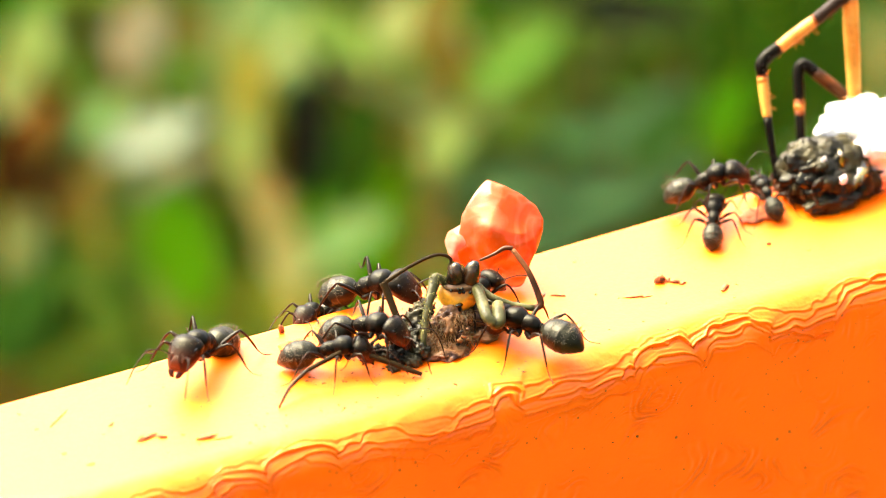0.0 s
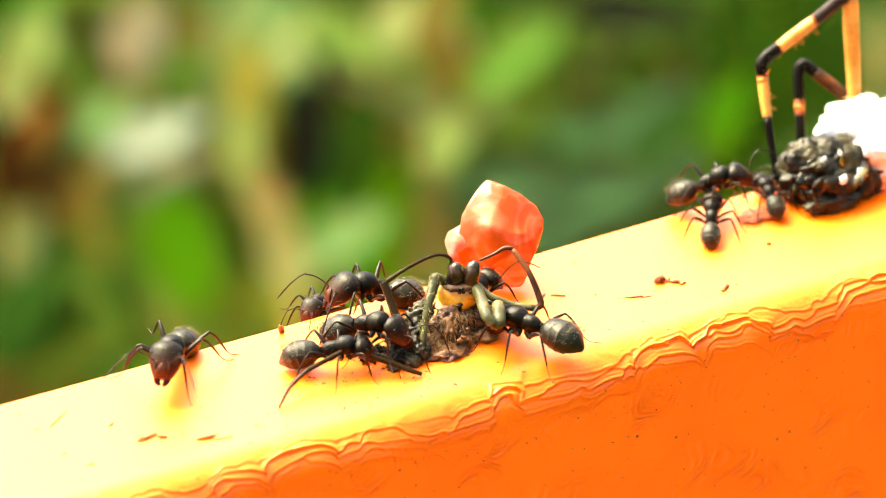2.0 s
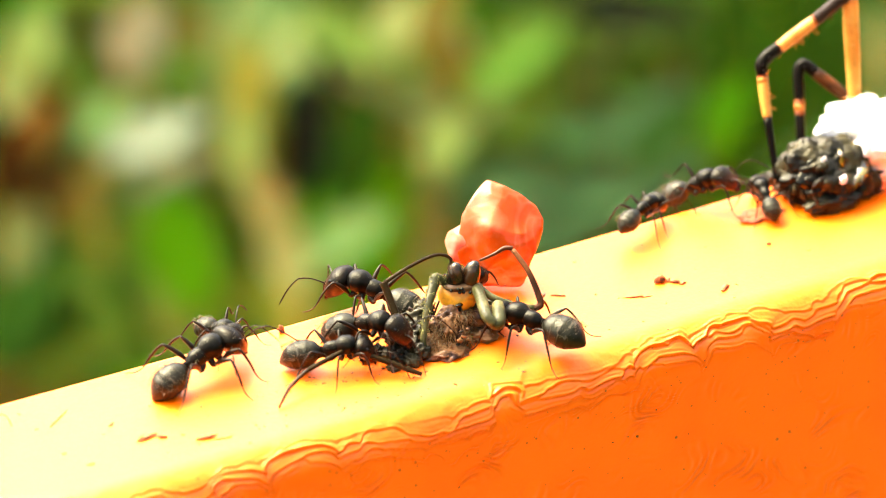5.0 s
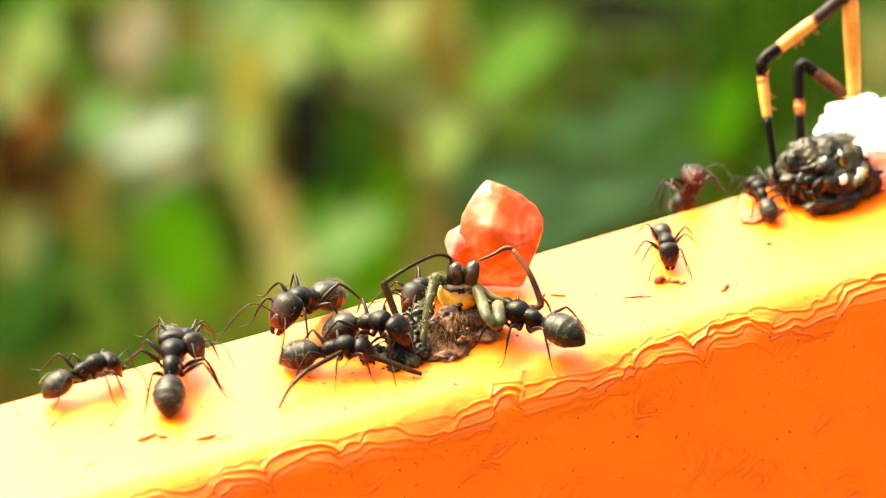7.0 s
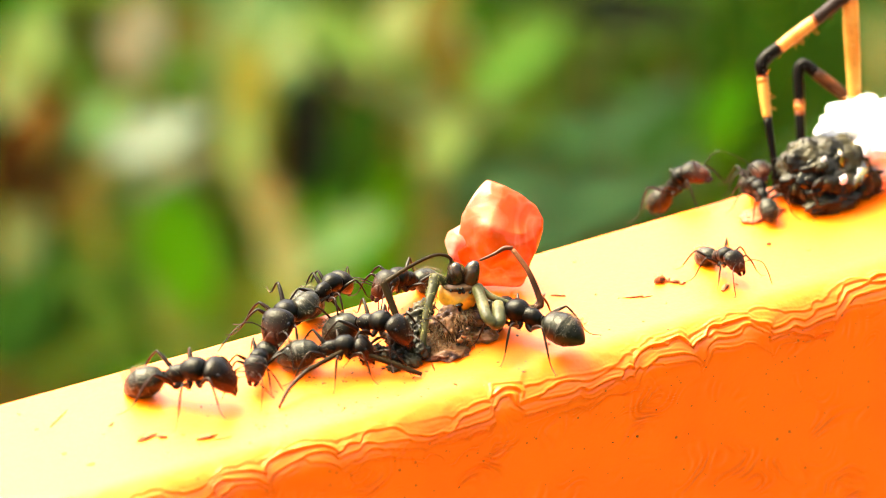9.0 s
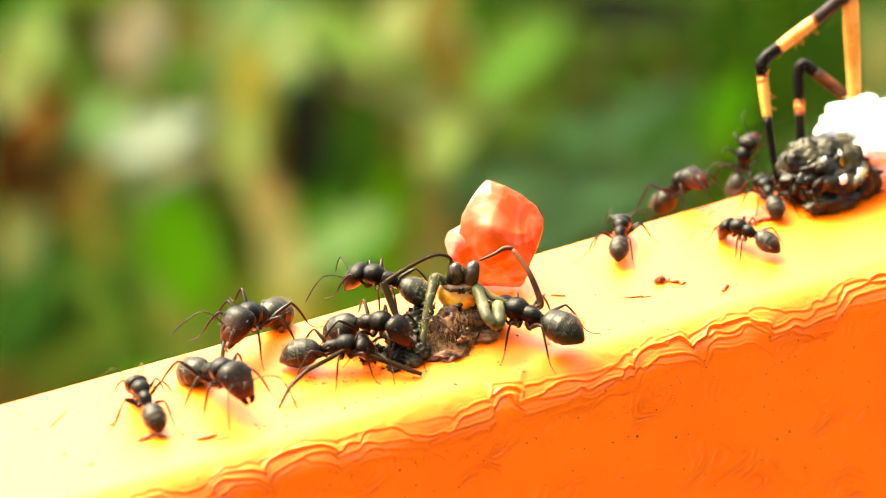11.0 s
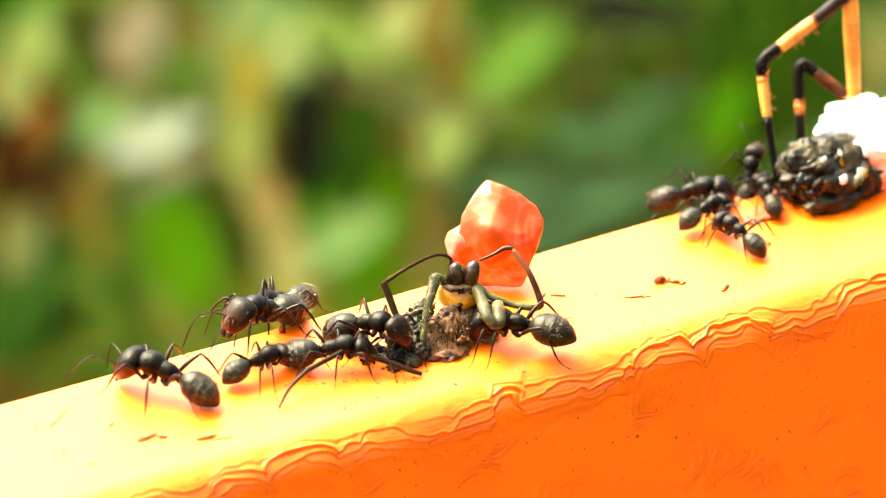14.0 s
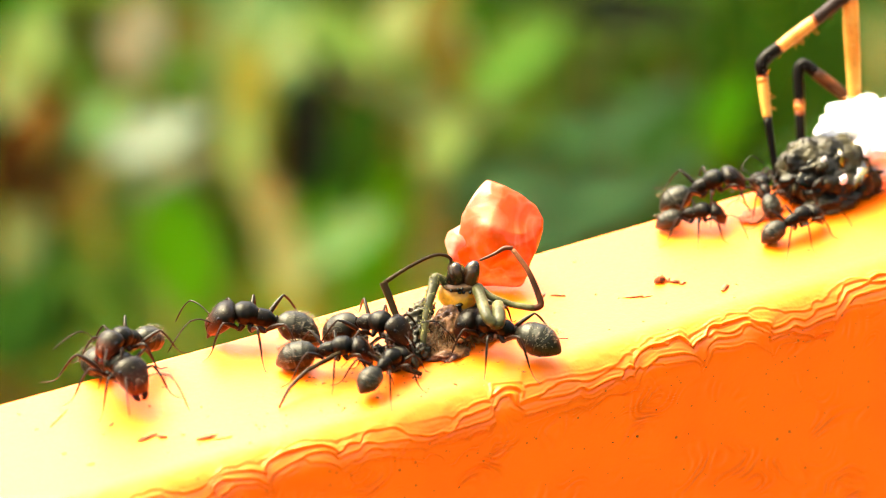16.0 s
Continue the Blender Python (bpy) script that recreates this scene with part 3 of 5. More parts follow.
    # dark scraps; several only stand in for shade under legs and between ants
    for x, y, z, s in ((-8.4, -10.9, 0.6, 0.95), (-7.5, -10.1, 1.0, 1.0), (-7.0, -9.3, 1.3, 1.0), (-9.2, -11.6, 0.4, 0.7), (-6.4, -9.0, 1.9, 0.8), (-2.6, -11.0, 0.5, 0.8), (-9.9, -11.3, 0.5, 0.8), (-9.0, -12.3, 0.3, 0.6), (-8.2, -11.9, 0.6, 0.7), (-10.4, -12.2, 0.2, 0.5),
                       (-8.76, -9.30, 0.35, 0.7), (-7.62, -8.68, 0.35, 0.7), (-10.61, -10.12, 0.35, 0.55), (-9.98, -10.94, 0.35, 0.6), (-11.67, -10.20, 0.35, 0.45), (-9.08, -11.76, 0.35, 0.6), (-10.76, -8.06, 0.35, 0.5), (-2.3, -10.2, 1.6, 0.75), (-1.7, -10.7, 0.9, 0.7), (-3.0, -10.2, 2.0, 0.6), (-2.0, -11.3, 0.4, 0.5)):
        bm = bmesh.new()
        ball(bm, (x, y, z), (s, s * 0.9, s * 0.8), 4, bumps=0.5, rate=2.6, seed=x)
        part("scrap", bm, MUSH, body, "dark wet scrap, also darkening the shaded gaps")
    # head: yellow below, dark fangs on top
    bm = bmesh.new()
    tilt = Euler((radians(-20), radians(0), radians(-28))).to_matrix()
    for v in ball(bm, (0, 0, 0), (1.42, 1.05, 1.22), 4, bumps=0.08, rate=2, seed=3):
        v.co.x *= 1.0 + 0.22 * v.co.z
        v.co = tilt @ v.co + Vector((-4.05, -9.75, 2.62))
    head = part("head", bm, FACE, spider, "yellow face with dark markings")
    bm = bmesh.new()
    ball(bm, (-3.98, -9.85, 3.50), (1.18, 0.82, 0.36), 3, turn=tilt, bumps=0.1, rate=3, seed=5)
    part("brow", bm, BROW, head, "brown eye region")
    bm = bmesh.new()
    ball(bm, (-4.52, -10.82, 2.20), (0.16, 0.16, 0.46), 3, bumps=0.5, rate=2, seed=8)
    ball(bm, (-4.56, -10.84, 2.72), (0.28, 0.16, 0.13), 3, bumps=0.4, rate=2, seed=9)
    part("mouth", bm, SHELL, head, "dark mouth mark")
    hairs_on_face = []
    for i, (dx, dz) in enumerate(((-0.70, -0.02), (-0.20, 0.10), (0.06, 0.12), (0.62, -0.16), (-0.10, -0.16), (0.17, -0.14))):
        bm = bmesh.new()
        ball(bm, (-4.28 + dx * 0.88, -10.60 - dx * 0.47, 3.70 + dz), (0.13, 0.13, 0.13), 2)
        part("eye", bm, SHELL, head)
    for side, (x, y), lean in ((-1, (-4.16, -9.36), 0.06), (1, (-3.38, -9.78), 0.46)):
        bm = bmesh.new()
        tube(bm, *smooth_line([(x, y, 3.45), (x + 0.3 * lean, y - 0.15, 3.95), (x + 0.8 * lean, y - 0.12, 4.55), (x + 1.2 * lean, y, 5.0), (x + 1.35 * lean, y + 0.1, 5.2)],
                              [(0.56, 0.52), (0.72, 0.64), (0.66, 0.58), (0.46, 0.40), (0.14, 0.14)], 4), seg=16)
        fang = part("chelicera", bm, JAW_SHELL, head, "glossy brownish-black fang base")
        for h in range(26):
            t = rnd.random()
            d = Vector((rnd.gauss(0, 1), rnd.gauss(-0.6, 0.7), rnd.gauss(0.5, 0.6))).normalized()
            p = Vector((x + lean * t, y - 0.1, 4.1 + 1.0 * t)) + d * 0.45
            hairs_on_face.append((p, p + d * rnd.uniform(0.15, 0.35)))
        bm = bmesh.new()
        tube(bm, *smooth_line([(x + 1.3 * lean, y - 0.1, 5.1), (x + 1.1 * lean - 0.15 * side, y - 0.4, 5.0), (x + 0.9 * lean - 0.25 * side, y - 0.5, 4.7)], [0.09, 0.08, 0.02], 3), seg=6)
        part("fang", bm, BROWN_LEG, fang)
    bm = bmesh.new()
    for p, e in hairs_on_face:
        tube(bm, [p, e], [0.018, 0.006], seg=3)
    part("fuzz", bm, BROWN_LEG, head, "short brown hairs")
    # legs
    limb(spider, "leg", DARK_LEG, [(-4.3, -8.8, 4.4), (-3.95, -8.5, 5.0), (-4.6, -8.4, 5.5), (-5.57, -8.37, 5.61), (-7.55, -8.74, 5.47), (-9.35, -8.86, 4.9)],
         [0.14, 0.12, 0.12, 0.12, 0.13, 0.17], "thin dark bent leg", 14, 2)
    limb(spider, "leg", DARK_LEG, [(-9.45, -8.8, 4.95), (-9.36, -9.4, 4.2), (-9.22, -11.19, 2.26), (-8.65, -12.03, 0.15)], [0.27, 0.27, 0.23, 0.18], "dark leg standing on the paint", 20, 3)
    limb(spider, "leg", GREEN_LEG, [(-4.7, -9.2, 3.7), (-5.35, -8.9, 4.1), (-5.75, -9.3, 3.85), (-6.68, -10.26, 3.05), (-7.5, -11.2, 1.8), (-8.2, -12.15, 0.3)],
         [0.30, 0.38, 0.38, 0.31, 0.24, 0.17], "mouldy green leg", 50, 4)
    limb(spider, "leg", GREEN_LEG, [(-3.05, -9.8, 3.6), (-3.2, -11.25, 3.48), (-4.05, -13.85, 3.4), (-3.8, -14.45, 3.0)], [0.36, 0.42, 0.41, 0.36], "thick green leg", 16, 5)
    limb(spider, "leg", GREEN_LEG, [(-3.9, -14.4, 2.95), (-3.35, -14.3, 2.85), (-2.85, -13.4, 2.95), (-2.35, -12.4, 3.0)], [0.36, 0.47, 0.50, 0.40], "thick green leg", 16, 6)
    limb(spider, "leg", GREEN_LEG, [(-2.52, -9.75, 3.14), (-2.0, -10.9, 2.65), (-0.9, -11.9, 2.25), (0.35, -12.75, 2.05)], [0.24, 0.26, 0.24, 0.24], "green bent leg", 12, 7)
    limb(spider, "leg", BROWN_LEG, [(0.3, -12.75, 2.05), (0.75, -12.85, 2.2), (0.85, -12.6, 2.65), (0.63, -11.34, 4.24), (0.25, -9.8, 5.25)], [0.22, 0.25, 0.24, 0.20, 0.17], "brown bent leg", 12, 8)
    limb(spider, "leg", RUST_LEG, [(0.3, -9.7, 5.3), (-0.2, -9.4, 5.3), (-0.9, -9.3, 5.0), (-1.95, -9.02, 4.6)], [0.18, 0.16, 0.12, 0.09], "brown leg tip", 10, 9)
    limb(spider, "leg", DARK_LEG, [(-9.2, -14.0, 0.25), (-9.9, -13.6, 0.55), (-10.99, -12.69, 1.0), (-12.4, -11.6, 1.5), (-13.44, -10.82, 1.8)], [0.14, 0.18, 0.20, 0.21, 0.18],
         "fallen dark leg lying on the paint", 12, 10)
    limb(spider, "leg", DARK_LEG, [(-13.4, -10.9, 1.85), (-14.9, -11.2, 1.7), (-16.67, -11.38, 1.4)], [0.15, 0.18, 0.16], "fallen dark leg", 14, 11)
    limb(spider, "leg", RUST_LEG, [(-16.6, -11.36, 1.42), (-17.6, -11.7, 1.15), (-18.59, -12.13, 0.8), (-19.73, -12.96, 0.15)], [0.15, 0.15, 0.13, 0.08], "reddish brown leg tip", 10, 12)
    bm = bmesh.new()
    tube(bm, *smooth_line([(-13.3, -10.8, 1.8), (-14.4, -10.3, 1.5), (-15.33, -10.05, 1.2)], [0.16, 0.14, 0.08], 3), seg=8)
    part("leg", bm, DARK_LEG, spider, "broken dark leg")
    limb(spider, "leg", RUST_LEG, [(-8.73, -12.16, 0.1), (-9.84, -10.52, 1.6), (-10.78, -8.94, 0.2)], [0.07, 0.10, 0.06], "thin torn dark leg", 8, 30)
    limb(spider, "leg", RUST_LEG, [(-12.0, -10.4, 0.1), (-10.48, -9.89, 1.3), (-9.25, -10.66, 0.8)], [0.07, 0.10, 0.06], "thin torn dark leg", 8, 31)
    limb(spider, "leg", RUST_LEG, [(-7.75, -9.76, 0.3), (-7.36, -8.79, 2.2), (-7.19, -10.12, 1.5)], [0.07, 0.10, 0.06], "thin torn dark leg", 8, 32)
    limb(spider, "leg", RUST_LEG, [(-8.38, -12.35, 0.1), (-8.86, -11.34, 2.0), (-8.96, -9.7, 1.8)], [0.07, 0.10, 0.06], "thin torn dark leg", 8, 33)
    # pale mould on the green leg
    bm = bmesh.new()
    rnd = random.Random(40)
    line, _ = smooth_line([(-4.7, -9.2, 3.7), (-5.35, -8.9, 4.1), (-5.75, -9.3, 3.85), (-6.68, -10.26, 3.05), (-7.5, -11.2, 1.8)], [0.4] * 5, 8)
    for _ in range(280):
        p = line[rnd.randrange(len(line))]
        d = Vector((rnd.gauss(0, 1), rnd.gauss(0, 1), rnd.gauss(0, 1))).normalized()
        tube(bm, [p + d * 0.34, p + d * rnd.uniform(0.40, 0.54) + Vector((0, 0, rnd.uniform(-0.1, 0.1)))], [0.05, 0.02], seg=4)
    part("mould", bm, MOULD, spider, "pale yellowish mould threads")
    return tagged(spider, "dead spider, half eaten, with yellow face and bent greenish legs", "spider")


build_spider()

# ---- the jelly-like lump behind the spider ----
def crystal(centre, corners, seed):
    """A wet lump with flat, dented sides: the hull of its corners (across, rise, away), softened at the edges."""
    bm = bmesh.new()
    for a, r, w in corners:
        bm.verts.new(Vector(centre) + ACROSS * a + RISE * r + AWAY * w)
    bmesh.ops.convex_hull(bm, input=bm.verts[:])
    bmesh.ops.bevel(bm, geom=bm.edges[:], offset=0.16, segments=2, profile=0.5, affect="EDGES")
    bmesh.ops.triangulate(bm, faces=bm.faces[:])
    bmesh.ops.subdivide_edges(bm, edges=[e for e in bm.edges if e.calc_length() > 0.6], cuts=3)
    bmesh.ops.triangulate(bm, faces=bm.faces[:])
    bmesh.ops.subdivide_edges(bm, edges=[e for e in bm.edges if e.calc_length() > 0.3], cuts=1)
    bmesh.ops.triangulate(bm, faces=bm.faces[:])
    bmesh.ops.smooth_vert(bm, verts=bm.verts[:], factor=0.5, use_axis_x=True, use_axis_y=True, use_axis_z=True)
    for v in bm.verts:
        q = v.co * 0.45 + Vector((seed, 0, 0))
        v.co += (v.co - Vector(centre)).normalized() * (0.10 * noise.noise(q) + 0.03 * noise.noise(q * 3.3) - 0.16 * abs(noise.noise(q * 0.9 + Vector((5, 5, 5))))
                                                              + 0.12 * max(1 - 5.0 * abs(noise.noise(q * 0.9 + Vector((2, 7, 1)))), 0))
    return bm


jelly = new("jelly_lump")
part("body", crystal((1.35, -4.9, 3.2), [(-2.0, 2.3, -0.8), (-0.75, 4.0, 0.0), (-0.1, 4.15, 0.6), (0.9, 3.7, -0.6), (2.7, 2.6, 0.3), (3.75, 1.35, 0.0), (3.3, 0.0, -1.1), (2.7, -1.9, -0.6),
                                         (2.1, -3.4, 0.2), (-0.8, -3.5, 0.4), (-2.4, -1.6, -0.6), (-2.6, 0.2, -0.9), (-2.2, 1.0, -0.2), (-0.2, 0.9, -2.0), (1.3, -0.6, -1.9), (-0.4, -1.8, -1.7),
                                         (0.2, 1.6, 1.9), (1.8, -0.5, 1.9), (-1.2, -1.2, 1.8)], 2.0), JELLY, jelly)
part("lobe", crystal((-0.65, -4.1, 3.0), [(-0.9, 1.0, 0.0), (0.0, 1.5, -0.3), (0.9, 1.0, 0.2), (1.1, -1.2, -0.4), (0.2, -1.9, 0.1), (-0.9, -1.2, -0.2), (-1.3, 0.0, 0.0), (0.1, 0.2, -1.1), (0.3, -0.4, 1.1)], 7.0),
     JELLY_LOBE, jelly, "smaller rounded pinkish lobe")
tagged(jelly, "translucent orange-red jelly-like lump with wet facets", "jelly lump")

# ---- the dark lump, the white silk and the banded leg ----
carcass = new("spider")
FLECKS = ((26.6, -5.6, 3.5, 0.32), (26.95, -7.4, 3.6, 0.22), (27.75, -8.85, 2.5, 0.30))
bm = bmesh.new()
for v in ball(bm, (28.1, -6.5, 1.3), (3.5, 2.4, 2.3), 6, bumps=0.22, rate=1.7, seed=1):
    q = v.co * 0.9
    v.co += (v.co - Vector((28.1, -6.5, 1.3))).normalized() * (0.30 * noise.noise(v.co * 1.1) - 0.3 * max(0.3 - noise.noise(q * 0.6 + Vector((3, 1, 8))) ** 2 * 9, 0) + 0.05 * noise.noise(v.co * 4.2))
body = part("body", bm, MUSH, carcass, "wet blackish half-eaten body with yellow flecks")
bm = bmesh.new()
ball(bm, (26.2, -5.2, 1.4), (1.9, 1.5, 2.1), 5, bumps=0.22, rate=1.7, seed=14)
part("lump", bm, MUSH, body)
bm = bmesh.new()
ball(bm, (27.3, -8.3, 0.6), (2.3, 1.1, 0.9), 5, bumps=0.35, rate=1.8, seed=41)
part("lump", bm, MUSH, body)
bm = bmesh.new()
ball(bm, (26.4, -5.7, 2.7), (1.7, 1.4, 1.6), 5, bumps=0.22, rate=1.6, seed=44)
part("lump", bm, MUSH, body)
bm = bmesh.new()
ball(bm, (28.4, -5.9, 2.8), (2.1, 1.6, 1.5), 5, bumps=0.22, rate=1.6, seed=47)
part("lump", bm, MUSH, body)
bm = bmesh.new()
ball(bm, (30.1, -7.6, 0.7), (1.5, 1.2, 1.1), 4, bumps=0.25, rate=1.8, seed=23)
part("lump", bm, MUSH, body)
rnd = random.Random(21)
for i in range(26):
    a, b = rnd.uniform(-math.pi, 0.6), rnd.uniform(-0.2, 1.35)
    n = Vector((math.cos(a) * math.cos(b), math.sin(a) * math.cos(b), math.sin(b)))
    p = Vector((28.0 + 3.2 * n.x, -6.5 + 2.2 * n.y, max(1.3 + 2.0 * n.z, 0.2)))
    s = rnd.uniform(0.25, 0.85)
    bm = bmesh.new()
    turn = Euler((rnd.uniform(0, 3), rnd.uniform(0, 3), rnd.uniform(0, 3))).to_matrix()
    size = (s * rnd.uniform(0.9, 1.8), s, s * rnd.uniform(0.3, 0.7))
    facets(bm, (0, 0, 0), size, 7, i, sub=3, hard=6, bumps=0.3)
    for v in bm.verts:
        v.co = turn @ v.co + p
    part("scrap", bm, AMBER if n.x > 0.0 and i % 2 == 0 else rnd.choice((MUSH, MUSH, MUSH, SHELL)), body)
for x, y, z, s in FLECKS:
    bm = bmesh.new()
    ball(bm, (x, y, z), (s * 0.8, s * 0.6, s * 1.2), 3, bumps=0.9, rate=1.6, seed=x)
    part("silk_fleck", bm, SILK, body, "white fleck of silk")
for x0, z0, x1, z1 in ((25.6, 0.5, 25.4, 1.6), (30.2, 0.2, 31.6, 0.5), (29.6, 0.3, 30.4, 1.2)):
    bm = bmesh.new()
    tube(bm, *smooth_line([(x0, -8.6, z0), ((x0 + x1) / 2, -9.0, (z0 + z1) / 2 + 0.3), (x1, -8.7, z1)], [0.06, 0.09, 0.04], 4), seg=6)
    part("torn_limb", bm, BROWN_LEG, body, "torn pale brown limb")
bm = bmesh.new()
ball(bm, (35.2, -7.0, 2.9), (4.2, 2.7, 2.9), 5, bumps=0.22, rate=2.0, seed=7)
ball(bm, (31.8, -4.2, 3.9), (3.4, 1.7, 1.5), 4, bumps=0.3, rate=2.2, seed=3)
ball(bm, (32.2, -6.7, 3.0), (2.3, 1.3, 1.5), 4, bumps=0.3, rate=2.2, seed=11)
silk = part("silk", bm, SILK, carcass, "white fluffy silk")
bm = bmesh.new()
for _ in range(110):
    a, b = rnd.uniform(0, 6.28), rnd.uniform(0.0, 1.5)
    c, s = rnd.choice((((35.2, -7.0, 2.9), (4.2, 2.7, 2.9)), ((31.8, -4.2, 3.9), (3.4, 1.7, 1.5))))
    n = Vector((math.cos(a) * math.cos(b), math.sin(a) * math.cos(b), math.sin(b)))
    p = Vector((c[0] + s[0] * n.x, c[1] + s[1] * n.y, c[2] + s[2] * n.z))
    q = p + n * rnd.uniform(-0.1, 0.15) + Vector((rnd.gauss(0, 0.35), rnd.gauss(0, 0.35), rnd.gauss(-0.1, 0.15)))
    e = q - n * 0.2 + Vector((rnd.gauss(0, 0.4), rnd.gauss(0, 0.4), rnd.gauss(-0.2, 0.15)))
    tube(bm, *smooth_line([p, q, e], [0.022, 0.02, 0.010], 3), seg=3)
part("floss", bm, SILK, silk, "loose white threads")


def banded(parent, pts, radii, mat, seed, spines):
    bm = bmesh.new()
    line, rad = smooth_line(pts, radii, 4)
    tube(bm, line, rad, seg=12)
    rnd = random.Random(seed)
    for _ in range(spines):
        i = rnd.randrange(1, len(line) - 1)
        d = Vector((rnd.gauss(0.2, 1), rnd.gauss(-0.6, 0.6), rnd.gauss(-0.5, 1))).normalized()
        spine = tube(bmesh.new(), [line[i] + d * rad[i] * 0.8, line[i] + d * (rad[i] + rnd.uniform(0.3, 0.75))], [0.06, 0.015], seg=4)
        part("spine", spine, mat, parent)
    if mat is BAND_YELLOW:
        for a, c, r in ((pts[0], pts[1], radii[0]), (pts[-1], pts[-2], radii[-1])):
            a, c = Vector(a), Vector(c)
            along = (c - a).normalized()
            for lo, hi, tone, words in ((0.0, 0.28, AMBER_BAND, "amber brown ring"), (0.28, 0.62, HONEY_BAND, "honey-coloured ring")):
                collar = tube(bmesh.new(), [a + along * lo, a + along * (lo + hi) / 2, a + along * hi], [r * 1.015] * 3, seg=12)
                part("collar", collar, tone, parent, words)
    return part("leg_segment", bm, mat, parent, {"leg_yellow": "yellow band", "leg_black": "black band", "leg_brown": "brown band"}[mat.name])


leg = part("leg", tube(bmesh.new(), *smooth_line([(24.3, -5.3, 1.6), (24.45, -4.7, 2.7), (24.84, -2.95, 5.4)], [0.20, 0.22, 0.30], 4), seg=12), BAND_BLACK, carcass, "spiny yellow and black banded leg")
banded(leg, [(24.84, -2.95, 5.35), (25.05, -2.1, 6.7), (25.3, -1.3, 8.05)], [0.31, 0.38, 0.40], BAND_YELLOW, 2, 8)
banded(leg, [(25.28, -1.35, 7.98), (25.4, -1.0, 8.6), (26.0, -0.8, 9.05), (26.95, -0.76, 9.45)], [0.41, 0.48, 0.50, 0.46], BAND_BLACK, 3, 6)
banded(leg, [(26.9, -0.76, 9.42), (28.3, -0.8, 10.15), (29.9, -0.85, 11.0)], [0.45, 0.50, 0.46], BAND_YELLOW, 4, 16)
banded(leg, [(29.85, -0.85, 10.97), (31.0, -0.78, 11.5), (32.4, -0.6, 12.1), (32.95, -0.56, 11.9)], [0.47, 0.50, 0.55, 0.5], BAND_BROWN, 5, 8)
banded(leg, [(32.95, -0.6, 12.1), (32.6, -1.5, 9.5), (32.3, -2.4, 7.0), (32.0, -3.2, 4.6)], [0.55, 0.58, 0.52, 0.45], BAND_YELLOW, 6, 10)
leg = part("leg", tube(bmesh.new(), *smooth_line([(28.2, -2.4, 1.2), (28.42, -1.75, 2.4), (28.75, -1.0, 3.5)], [0.30, 0.34, 0.36], 4), seg=12), BAND_BLACK, carcass, "dark banded leg")
banded(leg, [(28.74, -1.02, 3.48), (28.98, -0.55, 4.4)], [0.37, 0.38], BAND_YELLOW, 8, 0)
banded(leg, [(28.97, -0.57, 4.36), (29.41, 0.43, 6.03), (29.9, 0.56, 6.58), (30.5, -0.2, 6.05)], [0.38, 0.42, 0.45, 0.44], BAND_BLACK, 9, 4)
banded(leg, [(30.48, -0.18, 6.07), (31.2, -1.0, 5.4), (32.1, -2.1, 4.5)], [0.44, 0.46, 0.42], BAND_BROWN, 10, 4)
tagged(carcass, "dead spider remains: wet dark body, white silk, banded yellow legs", "spider")

# a torn strip of skin between the ants and the lump
bm = bmesh.new()
ball(bm, (22.2, -6.8, 0.12), (1.5, 0.9, 0.18), 4, bumps=0.5, rate=3, seed=12)
tagged(finish("skin_scrap", bm, MEMBRANE), "greasy pinkish scrap of skin on the paint", "skin scrap")

# ---- crumbs on the paint ----
for i, (x, y, sx, sy, sz, turn) in enumerate((
        (11.4, -11.1, 0.40, 0.30, 0.30, 20), (12.3, -11.7, 0.34, 0.16, 0.14, -30), (12.0, -11.2, 0.30, 0.12, 0.10, 50), (12.7, -12.1, 0.26, 0.10, 0.08, 10), (8.8, -12.0, 0.62, 0.11, 0.07, -22), (9.6, -12.4, 0.35, 0.07, 0.05, -10),
        (15.0, -14.0, 0.42, 0.16, 0.14, 35), (-29.2, -11.8, 0.75, 0.17, 0.10, 10), (-28.3, -12.2, 0.34, 0.14, 0.10, -40), (-25.7, -13.7, 0.62, 0.18, 0.12, -8),
        (-24.7, -14.3, 0.60, 0.06, 0.04, -12), (-15.1, -4.3, 0.18, 0.16, 0.34, 0), (20.7, -10.4, 0.16, 0.13, 0.09, 0), (-30.7, -9.2, 0.24, 0.12, 0.06, 30),
        (-34.0, -12.9, 0.30, 0.10, 0.05, 0), (4.2, -9.3, 0.42, 0.08, 0.06, -35), (3.3, -8.8, 0.26, 0.07, 0.05, 40), (-33.5, -6.8, 1.1, 0.06, 0.04, 36))):
    bm = bmesh.new()
    ball(bm, (0, 0, 0), (sx, sy, sz), 3, bumps=0.8, rate=2.6, seed=i * 1.3)
    ob = finish("crumb", bm, CRUMB)
    ob.matrix_world = pose(x * MM, y * MM, sz * 0.7 * MM, 0, 0, turn)
    tagged(ob, "small reddish-brown crumb lying on the orange paint", "crumb", group="crumbs on the paint")

dust = bmesh.new()
rnd = random.Random(77)
